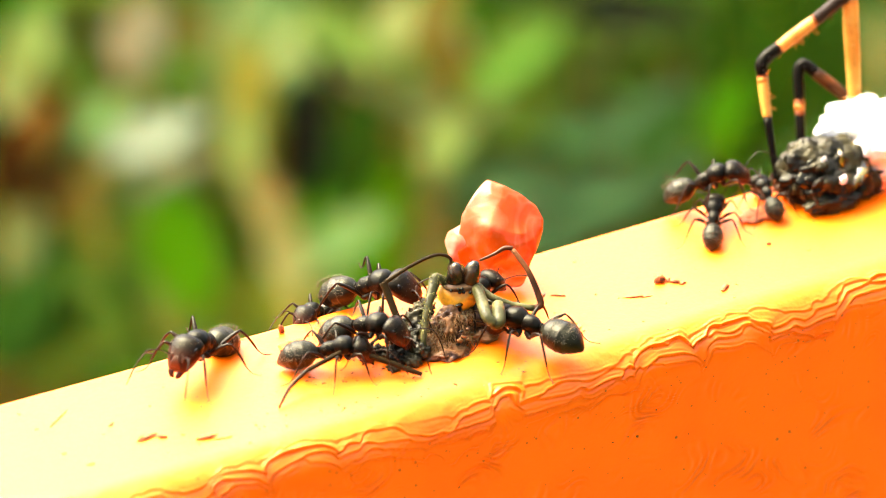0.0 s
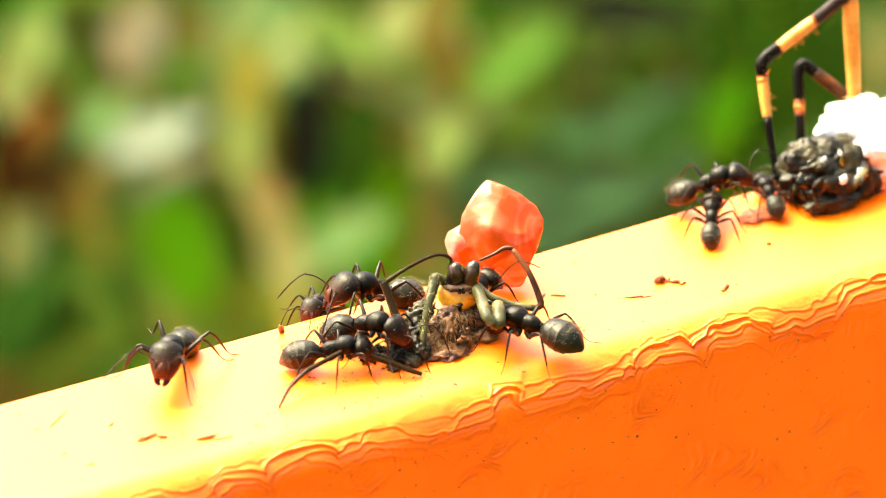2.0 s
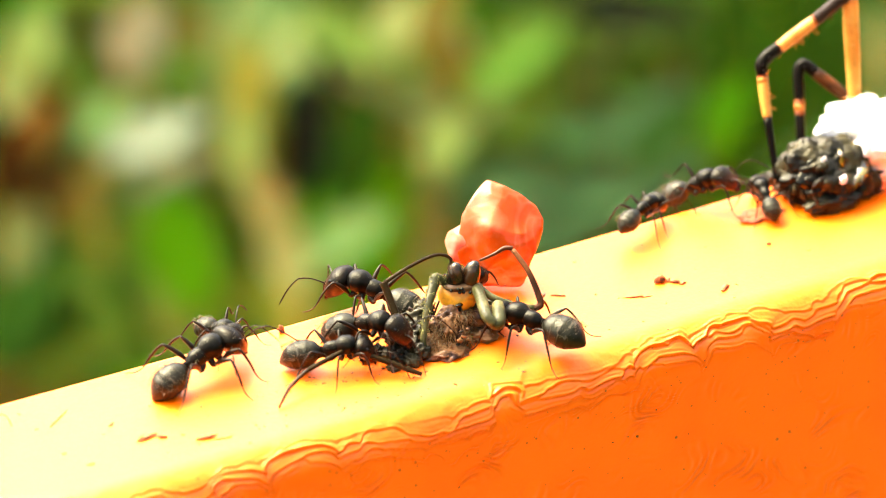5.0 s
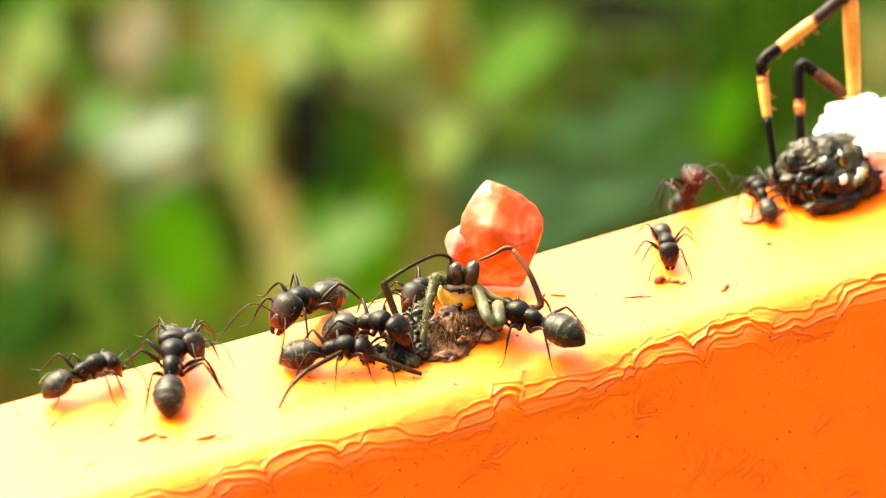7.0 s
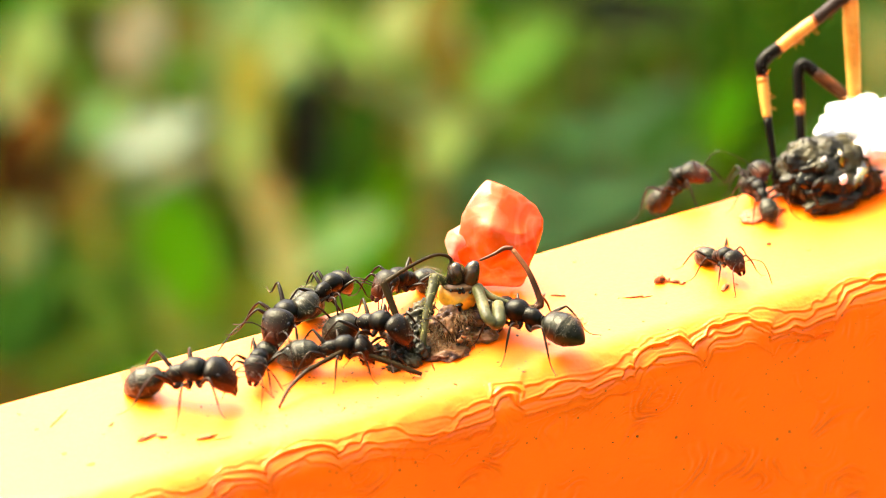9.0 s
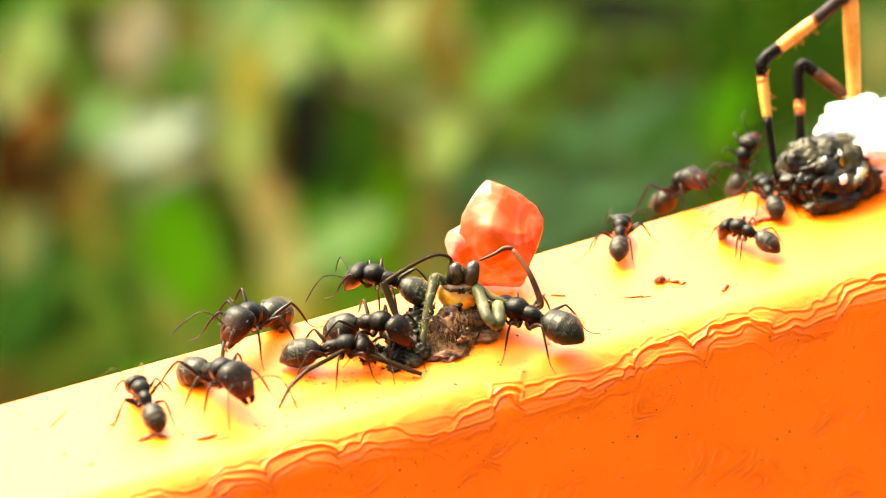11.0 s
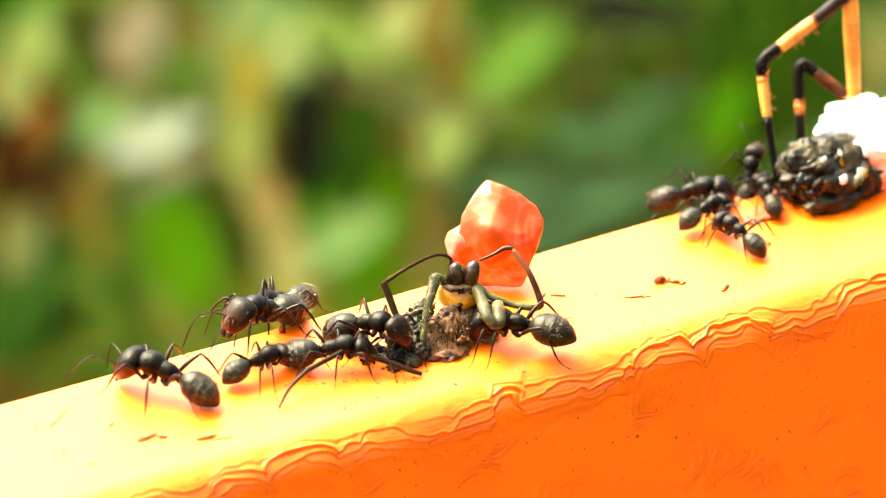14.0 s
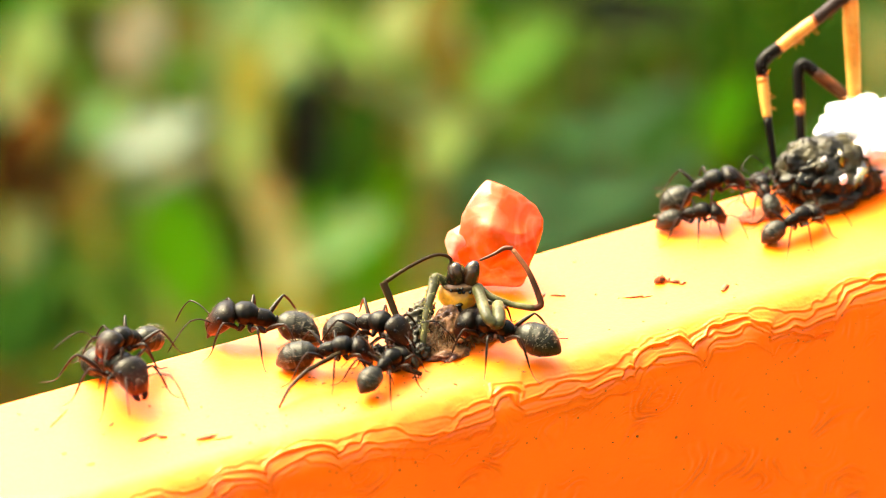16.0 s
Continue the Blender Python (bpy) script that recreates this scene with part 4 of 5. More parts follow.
for _ in range(220):
    if rnd.random() < 0.6:
        x, y = rnd.gauss(-11, 5.5), rnd.gauss(-11.5, 2.2)
    else:
        x, y = rnd.uniform(-38, 30), rnd.uniform(-17.5, -4.5)
    s = rnd.uniform(0.03, 0.10)
    if -17.6 < y < -4.2:
        ball(dust, (x, y, 0.02), (s * rnd.uniform(1, 2.4), s, s * 0.5), 1, turn=Matrix.Rotation(rnd.uniform(0, 3), 3, "Z"), bumps=0.4, rate=2, seed=x)
for _ in range(210):
    x, z = rnd.uniform(-25, 33), -2.2 - 14 * rnd.random() ** 1.5
    s = rnd.uniform(0.02, 0.06) if rnd.random() < 0.93 else rnd.uniform(0.08, 0.14)
    ball(dust, (x, FRONT_Y - 0.01, z), (s, s * 0.5, s * rnd.uniform(0.8, 1.8)), 1, turn=Matrix.Rotation(rnd.uniform(0, 3), 3, "Y"), bumps=0.4, rate=2, seed=x)
tagged(finish("dust", dust, CRUMB), "fine reddish dust specks on the paint", "dust", kind="stuff")

# ---- unseen hedge added behind the camera, closing the place and darkening reflections ----
ADDED_HEDGE = material("hedge", (0.05, 0.085, 0.016), rough=0.9, spec=0.05, spots=(0.02, 0.036, 0.008), spot_scale=5, bump_scale=40, fine=0.5)
rnd = random.Random(61)
hedge = bmesh.new()
rows = []
for i in range(25):
    u = i / 24
    row = []
    for k in range(73):
        a = radians(178 + 184 * k / 72)
        bulge = 1 + 0.10 * noise.noise(Vector((a * 5, u * 4, 1))) + 0.05 * noise.noise(Vector((a * 22, u * 16, 5))) + 0.12 * u
        row.append(hedge.verts.new((2600 * math.cos(a) * bulge, 2300 * math.sin(a) * bulge, -960 + (ADDED_HEDGE_TOP + 960) * u * (1 + 0.12 * noise.noise(Vector((a * 6, 3, 2)))))))
    rows.append(row)
for a, b in zip(rows, rows[1:]):
    for k in range(72):
        hedge.faces.new((a[k], a[k + 1], b[k + 1], b[k]))
bmesh.ops.solidify(hedge, geom=hedge.faces[:], thickness=250)
# unseen ground in front, added as a warm reflector for the barrier's front
BOUNCE_PATH = material("bounce_earth", (0.25, 0.135, 0.03), rough=0.9, spec=0.1, spots=(0.20, 0.105, 0.022), spot_scale=3, bump=0.4, bump_scale=300, fine=0.15)
path = bmesh.new()
bmesh.ops.create_grid(path, x_segments=40, y_segments=20, size=1)
for v in path.verts:
    y = -1200 + v.co.y * 1160
    v.co = Vector((v.co.x * 2500 * math.sqrt(1 - (y / 2420) ** 2), y, -850 + 3 * noise.noise(v.co * 9)))
bmesh.ops.solidify(path, geom=path.faces[:], thickness=120)
tagged(finish("path", path, BOUNCE_PATH), "unseen packed earth path, added to bounce warm light onto the barrier", "path", kind="structure")
tagged(finish("hedge", hedge, ADDED_HEDGE), "unseen dark green hedge, added behind the camera to darken reflections", "hedge", kind="structure")

# ---- plants on the bank behind the barrier ----
LEAVES = {
    "fresh": material("leaf_fresh", (0.066, 0.25, 0.005), spec=0.06, rough=0.8, spots=(0.045, 0.20, 0.004), spot_scale=40),
    "deep": material("leaf_deep", (0.045, 0.125, 0.007), spec=0.06, rough=0.8, spots=(0.03, 0.085, 0.005), spot_scale=40),
    # near-black, so that the colour itself holds the thicket's shade
    "dark": material("leaf_shade_toned", (0.006, 0.011, 0.002), spec=0.04, rough=0.9, spots=(0.004, 0.007, 0.002), spot_scale=40),
    "blue": material("leaf_bluish", (0.10, 0.22, 0.06), spec=0.06, rough=0.8, spots=(0.06, 0.14, 0.03), spot_scale=40),
    "lime": material("leaf_lime", (0.17, 0.27, 0.025), spec=0.06, rough=0.8, spots=(0.16, 0.28, 0.03), spot_scale=40),
    "olive": material("leaf_olive", (0.17, 0.19, 0.026), spec=0.06, rough=0.8, spots=(0.11, 0.115, 0.02), spot_scale=40),
    "citron": material("leaf_citron", (0.1686, 0.2808, 0.0686), spec=0.06, rough=0.8, spots=(0.1315, 0.219, 0.0535), spot_scale=60),
    "beige": material("leaf_beige", (0.2246, 0.2734, 0.1498), spec=0.06, rough=0.8, spots=(0.1752, 0.2132, 0.1168), spot_scale=60),
    # dark green: shade between the plants, put into a leaf colour
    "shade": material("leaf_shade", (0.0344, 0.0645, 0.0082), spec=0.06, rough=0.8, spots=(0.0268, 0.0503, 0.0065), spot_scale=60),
    "grass": material("leaf_grass", (0.0872, 0.2176, 0.024), spec=0.06, rough=0.8, spots=(0.068, 0.1697, 0.0187), spot_scale=60),
    "sage": material("leaf_sage", (0.1483, 0.2542, 0.0783), spec=0.06, rough=0.8, spots=(0.1157, 0.1984, 0.0611), spot_scale=60),
    "umber": material("leaf_umber", (0.1408, 0.1499, 0.0256), spec=0.06, rough=0.8, spots=(0.1099, 0.1169, 0.02), spot_scale=60),
    "tan": material("leaf_tan", (0.2597, 0.3844, 0.1325), spec=0.06, rough=0.8, spots=(0.2025, 0.2997, 0.1033), spot_scale=60),
    "spring": material("leaf_spring", (0.1117, 0.2134, 0.033), spec=0.06, rough=0.8, spots=(0.0871, 0.1664, 0.0257), spot_scale=60),
    "rust": material("leaf_rust", (0.1456, 0.076, 0.0101), spec=0.06, rough=0.8, spots=(0.1135, 0.0593, 0.0079), spot_scale=60),
    "cocoa": material("leaf_cocoa", (0.0305, 0.0203, 0.0029), spec=0.06, rough=0.8, spots=(0.0238, 0.0158, 0.0023), spot_scale=60),
    "mint": material("leaf_mint", (0.1532, 0.3249, 0.0966), spec=0.06, rough=0.8, spots=(0.1196, 0.2533, 0.0754), spot_scale=60),
    "chalk": material("leaf_chalk", (0.2645, 0.3652, 0.2396), spec=0.06, rough=0.8, spots=(0.2063, 0.2849, 0.1869), spot_scale=60),
    "moss": material("leaf_moss", (0.2149, 0.2992, 0.0406), spec=0.06, rough=0.8, spots=(0.1677, 0.2334, 0.0318), spot_scale=60),
    # near-black leaves stand in for unlit gaps; the shade is their colour
    "slate": material("leaf_dark_gap", (0.0037, 0.0061, 0.0028), spec=0.06, rough=0.8, spots=(0.0029, 0.0047, 0.0022), spot_scale=60),
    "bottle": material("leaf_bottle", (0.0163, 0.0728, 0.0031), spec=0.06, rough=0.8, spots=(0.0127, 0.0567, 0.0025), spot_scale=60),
    "vivid": material("leaf_vivid", (0.058, 0.2744, 0.0033), spec=0.06, rough=0.8, spots=(0.0452, 0.214, 0.0027), spot_scale=60),
    "pond": material("leaf_pond", (0.0615, 0.1803, 0.0621), spec=0.06, rough=0.8, spots=(0.048, 0.1406, 0.0484), spot_scale=60),
    "brown": material("leaf_brown", (0.060, 0.043, 0.014), spec=0.06, rough=0.8, spots=(0.07, 0.03, 0.008), spot_scale=40),
}
for m in LEAVES.values():
    nt = m.node_tree
    p = nt.nodes["Principled BSDF"]
    tr = nt.nodes.new("ShaderNodeBsdfTranslucent")
    nt.links.new(p.inputs["Base Color"].links[0].from_socket, tr.inputs[0])
    mx = nt.nodes.new("ShaderNodeMixShader")
    mx.inputs[0].default_value = 0.4
    nt.links.new(p.outputs[0], mx.inputs[1])
    nt.links.new(tr.outputs[0], mx.inputs[2])
    nt.links.new(mx.outputs[0], nt.nodes["Material Output"].inputs[0])
def leaf_mesh(length, width, curl):
    """A pointed leaf with a folded midrib, base at the origin, along +x."""
    bm = bmesh.new()
    rows = []
    for i in range(9):
        u = i / 8
        w = width * math.sin(math.pi * min(u * 0.92 + 0.04, 1.0)) ** 0.8 * (1 - 0.25 * u)
        rows.append([bm.verts.new((length * u, w * s, curl * length * (u * u) * -1 + abs(s) * w * 0.28)) for s in (-0.5, -0.25, 0, 0.25, 0.5)])
    for a, b in zip(rows, rows[1:]):
        for k in range(4):
            bm.faces.new((a[k], a[k + 1], b[k + 1], b[k]))
    bmesh.ops.solidify(bm, geom=bm.faces[:], thickness=0.3)
    return bm


def spot(across, rise, away):
    return BANK + (ACROSS * across + RISE * rise + AWAY * away) * (MM * NEAR)


def shrub(name, label, category, items, stem_mat, foot, seed):
    """A plant with a stem from the ground and leaves (kind, across, rise, away, length, width, angle)."""
    rnd = random.Random(seed)
    plant = new(name)
    base = spot(*foot)
    base.z = -0.9
    bm = bmesh.new()
    top = spot(foot[0], foot[1], foot[2])
    pts = [base * 1000, base.lerp(top, 0.5) * 1000 + Vector((8, -5, 0)), top * 1000]
    tube(bm, *smooth_line(pts, [7, 5.5, 4], 5), seg=8)
    part("stem", bm, stem_mat, plant)
    for kind, across, rise, away, length, width, angle in items:
        ob = part("leaf", leaf_mesh(length * NEAR, width * NEAR, rnd.uniform(0.0, 0.2)), LEAVES[kind], plant, {"chalk": "pale whitish leaf", "beige": "pale dry leaf", "tan": "straw-coloured dry blade", "rust": "rusty withered leaf", "cocoa": "dark brown withered leaf"}.get(kind, ""))
        c = spot(across, rise, away)
        x = (ACROSS * math.cos(radians(angle)) + RISE * math.sin(radians(angle)) + AWAY * rnd.uniform(-0.2, 0.2)).normalized()
        n = (Vector((0, 0, 1)) - AWAY * 0.9 + ACROSS * rnd.uniform(-0.3, 0.3)).normalized()
        y = n.cross(x).normalized()
        n = x.cross(y)
        m = Matrix((x, y, n)).transposed().to_4x4()
        ob.matrix_basis = Matrix.Translation(c - x * (length * MM * NEAR * 0.5)) @ m
    return tagged(plant, label, category, group="plants on the bank")


left_leaves = [
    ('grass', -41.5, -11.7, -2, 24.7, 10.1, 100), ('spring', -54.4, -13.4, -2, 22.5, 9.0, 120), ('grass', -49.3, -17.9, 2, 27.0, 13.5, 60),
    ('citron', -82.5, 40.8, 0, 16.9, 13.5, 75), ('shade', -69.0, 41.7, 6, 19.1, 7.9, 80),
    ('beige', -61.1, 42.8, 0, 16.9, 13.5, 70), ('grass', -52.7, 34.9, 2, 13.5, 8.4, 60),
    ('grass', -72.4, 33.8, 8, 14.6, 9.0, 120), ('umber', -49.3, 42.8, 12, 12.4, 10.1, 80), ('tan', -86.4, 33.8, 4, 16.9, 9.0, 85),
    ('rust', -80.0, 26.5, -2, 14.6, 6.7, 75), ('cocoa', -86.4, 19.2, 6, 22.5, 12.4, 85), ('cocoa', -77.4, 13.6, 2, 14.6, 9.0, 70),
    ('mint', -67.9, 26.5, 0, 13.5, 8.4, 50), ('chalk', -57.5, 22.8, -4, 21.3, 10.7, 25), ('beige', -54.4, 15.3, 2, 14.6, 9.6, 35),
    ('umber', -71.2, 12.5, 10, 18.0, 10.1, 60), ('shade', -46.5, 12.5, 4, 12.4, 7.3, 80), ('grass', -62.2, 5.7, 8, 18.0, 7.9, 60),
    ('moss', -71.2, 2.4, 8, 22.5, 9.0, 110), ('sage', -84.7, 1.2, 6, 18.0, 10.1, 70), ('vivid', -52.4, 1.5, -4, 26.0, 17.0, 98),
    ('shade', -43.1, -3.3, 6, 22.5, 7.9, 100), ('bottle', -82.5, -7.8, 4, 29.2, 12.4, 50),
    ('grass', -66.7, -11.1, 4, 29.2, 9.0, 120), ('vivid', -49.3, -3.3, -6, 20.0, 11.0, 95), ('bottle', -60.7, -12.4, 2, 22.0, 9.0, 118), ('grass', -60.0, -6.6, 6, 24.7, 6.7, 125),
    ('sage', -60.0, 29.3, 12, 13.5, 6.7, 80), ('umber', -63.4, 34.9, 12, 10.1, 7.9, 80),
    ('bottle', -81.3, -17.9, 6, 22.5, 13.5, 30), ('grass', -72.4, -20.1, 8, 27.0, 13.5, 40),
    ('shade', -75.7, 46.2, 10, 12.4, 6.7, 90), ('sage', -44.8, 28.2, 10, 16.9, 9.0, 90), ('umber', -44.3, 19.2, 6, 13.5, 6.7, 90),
]
shrub("shrub", "blurred shrub with pale, brown and fresh green leaves", "shrub", left_leaves, LEAVES["brown"], (-62, -40, 25), 3)
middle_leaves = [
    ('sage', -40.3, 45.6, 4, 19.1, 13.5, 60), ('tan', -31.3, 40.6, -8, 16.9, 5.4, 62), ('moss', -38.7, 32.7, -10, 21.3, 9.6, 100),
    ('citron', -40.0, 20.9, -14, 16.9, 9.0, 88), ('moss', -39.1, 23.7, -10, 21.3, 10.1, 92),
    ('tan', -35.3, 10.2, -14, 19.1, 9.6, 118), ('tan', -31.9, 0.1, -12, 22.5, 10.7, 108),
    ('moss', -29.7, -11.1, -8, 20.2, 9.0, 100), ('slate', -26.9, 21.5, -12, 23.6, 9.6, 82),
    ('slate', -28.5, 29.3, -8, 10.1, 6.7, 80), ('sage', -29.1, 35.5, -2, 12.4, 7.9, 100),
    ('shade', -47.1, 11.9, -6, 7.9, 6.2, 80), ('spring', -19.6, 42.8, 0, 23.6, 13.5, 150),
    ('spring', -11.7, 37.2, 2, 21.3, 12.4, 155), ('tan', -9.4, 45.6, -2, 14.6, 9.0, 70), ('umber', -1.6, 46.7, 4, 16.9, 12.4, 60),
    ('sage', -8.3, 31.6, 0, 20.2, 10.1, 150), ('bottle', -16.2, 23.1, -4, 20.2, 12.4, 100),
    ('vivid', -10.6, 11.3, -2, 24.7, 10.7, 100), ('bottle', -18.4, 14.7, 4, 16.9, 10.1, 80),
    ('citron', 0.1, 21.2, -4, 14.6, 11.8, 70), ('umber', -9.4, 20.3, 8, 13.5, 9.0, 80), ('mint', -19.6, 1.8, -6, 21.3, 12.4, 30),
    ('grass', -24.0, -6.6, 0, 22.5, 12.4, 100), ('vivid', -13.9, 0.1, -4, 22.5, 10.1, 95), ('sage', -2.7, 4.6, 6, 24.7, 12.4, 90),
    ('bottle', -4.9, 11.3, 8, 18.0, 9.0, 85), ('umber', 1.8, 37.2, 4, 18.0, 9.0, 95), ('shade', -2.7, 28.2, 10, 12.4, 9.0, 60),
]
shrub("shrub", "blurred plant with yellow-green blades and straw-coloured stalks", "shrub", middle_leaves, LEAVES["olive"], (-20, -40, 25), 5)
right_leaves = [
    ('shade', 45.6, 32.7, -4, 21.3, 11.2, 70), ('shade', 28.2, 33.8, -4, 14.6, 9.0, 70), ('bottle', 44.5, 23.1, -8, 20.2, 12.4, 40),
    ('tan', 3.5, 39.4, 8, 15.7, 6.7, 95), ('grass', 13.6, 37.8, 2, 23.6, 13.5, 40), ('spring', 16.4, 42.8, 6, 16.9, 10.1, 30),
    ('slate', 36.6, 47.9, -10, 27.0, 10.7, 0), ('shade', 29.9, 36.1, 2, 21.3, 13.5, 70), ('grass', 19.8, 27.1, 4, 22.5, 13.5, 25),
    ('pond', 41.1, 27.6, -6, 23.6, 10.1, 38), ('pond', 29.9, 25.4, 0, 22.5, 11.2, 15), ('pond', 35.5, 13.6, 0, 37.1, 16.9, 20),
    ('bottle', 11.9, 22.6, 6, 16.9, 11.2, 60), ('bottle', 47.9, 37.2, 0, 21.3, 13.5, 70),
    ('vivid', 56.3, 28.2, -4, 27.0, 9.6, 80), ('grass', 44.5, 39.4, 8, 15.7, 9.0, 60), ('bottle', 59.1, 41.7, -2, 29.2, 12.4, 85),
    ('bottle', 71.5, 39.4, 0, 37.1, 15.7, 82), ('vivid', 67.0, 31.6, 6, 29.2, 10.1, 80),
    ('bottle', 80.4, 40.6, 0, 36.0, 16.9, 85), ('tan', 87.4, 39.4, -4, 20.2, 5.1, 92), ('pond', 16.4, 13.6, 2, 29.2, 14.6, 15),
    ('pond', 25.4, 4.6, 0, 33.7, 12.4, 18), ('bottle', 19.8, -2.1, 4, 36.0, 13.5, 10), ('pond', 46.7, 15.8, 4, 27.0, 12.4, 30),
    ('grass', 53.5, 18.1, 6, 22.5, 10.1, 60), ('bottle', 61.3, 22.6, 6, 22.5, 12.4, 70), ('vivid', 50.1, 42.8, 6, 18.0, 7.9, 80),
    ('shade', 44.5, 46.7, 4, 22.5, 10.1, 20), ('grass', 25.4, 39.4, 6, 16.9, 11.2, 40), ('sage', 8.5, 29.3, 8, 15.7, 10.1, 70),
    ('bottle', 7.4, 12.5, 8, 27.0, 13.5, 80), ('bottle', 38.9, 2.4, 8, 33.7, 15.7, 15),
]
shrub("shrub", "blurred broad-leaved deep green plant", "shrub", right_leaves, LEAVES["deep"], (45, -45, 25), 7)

# the thicket further down the bank
rnd = random.Random(17)
for kind, count, label in (("deep", 300, "dense deep green leaves"), ("fresh", 450, "dense fresh green leaves"), ("lime", 250, "pale yellowish green leaves"), ("blue", 200, "bluish green leaves"), ("olive", 180, "dense olive and yellowish leaves"), ("dark", 40, "near-black leaves with shade put into their colour")):
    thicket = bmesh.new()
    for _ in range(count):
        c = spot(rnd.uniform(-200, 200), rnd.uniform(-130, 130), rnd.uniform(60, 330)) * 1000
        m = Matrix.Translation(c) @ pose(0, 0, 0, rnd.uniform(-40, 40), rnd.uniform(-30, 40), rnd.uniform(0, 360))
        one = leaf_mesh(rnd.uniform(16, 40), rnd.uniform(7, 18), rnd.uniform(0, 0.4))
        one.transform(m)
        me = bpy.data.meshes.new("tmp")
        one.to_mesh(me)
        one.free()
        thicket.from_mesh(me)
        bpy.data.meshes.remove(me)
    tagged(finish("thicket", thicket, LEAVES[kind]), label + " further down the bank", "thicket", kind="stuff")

# its wings on both sides
for kind, count in (("deep", 700), ("fresh", 500)):
    wing = bmesh.new()
    for _ in range(count):
        side = rnd.choice((-1, 1))
        c = spot(side * rnd.uniform(200, 900), rnd.uniform(-110, 60), rnd.uniform(0, 330)) * 1000
        c.z = max(c.z - rnd.uniform(0, 250), -880)
        one = leaf_mesh(rnd.uniform(30, 70), rnd.uniform(12, 30), rnd.uniform(0, 0.4))
        one.transform(Matrix.Translation(c) @ pose(0, 0, 0, rnd.uniform(-40, 40), rnd.uniform(-30, 40), rnd.uniform(0, 360)))
        me = bpy.data.meshes.new("tmp")
        one.to_mesh(me)
        one.free()
        wing.from_mesh(me)
        bpy.data.meshes.remove(me)
    tagged(finish("undergrowth", wing, LEAVES[kind]), "low green undergrowth along the barrier", "undergrowth", kind="stuff")

# low plants on the ground behind
low = bmesh.new()
for _ in range(1500):
    x, y = rnd.uniform(-1500, 1900), rnd.uniform(150, 2600)
    one = leaf_mesh(rnd.uniform(50, 120), rnd.uniform(20, 50), rnd.uniform(0, 0.4))
    one.transform(Matrix.Translation((x, y, rnd.uniform(-900, -760))) @ pose(0, 0, 0, rnd.uniform(-30, 30), rnd.uniform(-50, 10), rnd.uniform(0, 360)))
    me = bpy.data.meshes.new("tmp")
    one.to_mesh(me)
    one.free()
    low.from_mesh(me)
    bpy.data.meshes.remove(me)
tagged(finish("undergrowth", low, LEAVES["deep"]), "low broad-leaved plants covering the ground", "undergrowth", kind="stuff")



# ---- what moves ----
def ant_walk(ant, rows):
    """Walks an ant along rows of (seconds, x, y, z in mm, heading, pitch); its legs stride as far as it goes, its feelers sway."""
    size = ant.scale[0]
    walk(ant, [(t, pose(x * MM, y * MM, z * MM, 0, -p, h)) for t, x, y, z, h, p in rows])
    rnd = random.Random(round(abs(rows[0][1]) * 100))
    ts = np.array([r[0] for r in rows])
    px, py, ph, pp = (np.array([r[i] for r in rows]) for i in (1, 2, 4, 5))
    # the abdomen droops, less so while the ant rears up
    droop, swell = FED[ant["fed"]] if ant["fed"] in FED else (-15, 1.0)
    gaster = next(c for c in ant.children if c.name.startswith("gaster"))
    hinge = Matrix.Translation(Vector((-1.45, 0, 1.62)) * MM)
    walk(gaster, [(t, hinge @ pose(0, 0, 0, 0, droop * (1 - min(max(p / 22, 0), 1))) @ Matrix.Scale(swell, 4) @ hinge.inverted()) for t, x, y, z, h, p in rows])
    legs = [c for c in ant.children if c.name.startswith("leg")]
    feelers = [c for c in ant.children if c.name.startswith("antenna")]
    step, phase, keys = 0.1, rnd.random() * 6, []
    times = np.arange(0, 16.01, step)
    xs, ys, hs, tilts = (np.interp(times, ts, v) for v in (px, py, ph, pp))
    for i, t in enumerate(times):
        j = min(i + 1, len(times) - 1)
        gone = math.hypot(xs[j] - xs[i], ys[j] - ys[i]) + abs(hs[j] - hs[i]) * 0.03
        keys.append((float(t), phase, min(gone / 0.12, 1.0), float(np.clip(tilts[i], -30, 30))))
        phase += min(gone / (2.6 * size) * 2 * math.pi, 2.2)
    for k, leg in enumerate(legs):
        rest = leg.matrix_basis.copy()
        side = 1 if rest.translation.y > 0 else -1
        own = rnd.uniform(-9, 9)
        beat = math.pi * ((k // 2 + k) % 2)
        out = []
        for i, (t, f, go, tilt) in enumerate(keys):
            swing = own + 20 * go * math.sin(f + beat)
            lift = 10 * go * max(math.cos(f + beat), 0)
            row = (round(swing, 1), round(lift, 1), round(tilt, 1))
            if 0 < i < len(keys) - 1 and out and out[-1][1] == row and go == 0 and keys[i + 1][2] == 0:
                continue
            out.append((t, row))
        hip, turn = Matrix.Translation(rest.translation), rest.to_3x3().to_4x4()
        walk(leg, [(t, hip @ pose(0, 0, 0, 0, p) @ turn @ pose(0, 0, 0, 0, -l, -side * s)) for t, (s, l, p) in out])
    for k, feeler in enumerate(feelers):
        rest = feeler.matrix_basis.copy()
        out = [(0.5 * i, rest @ pose(0, 0, 0, 0, rnd.uniform(-22, 18), rnd.uniform(-20, 20))) for i in range(33)]
        walk(feeler, out)


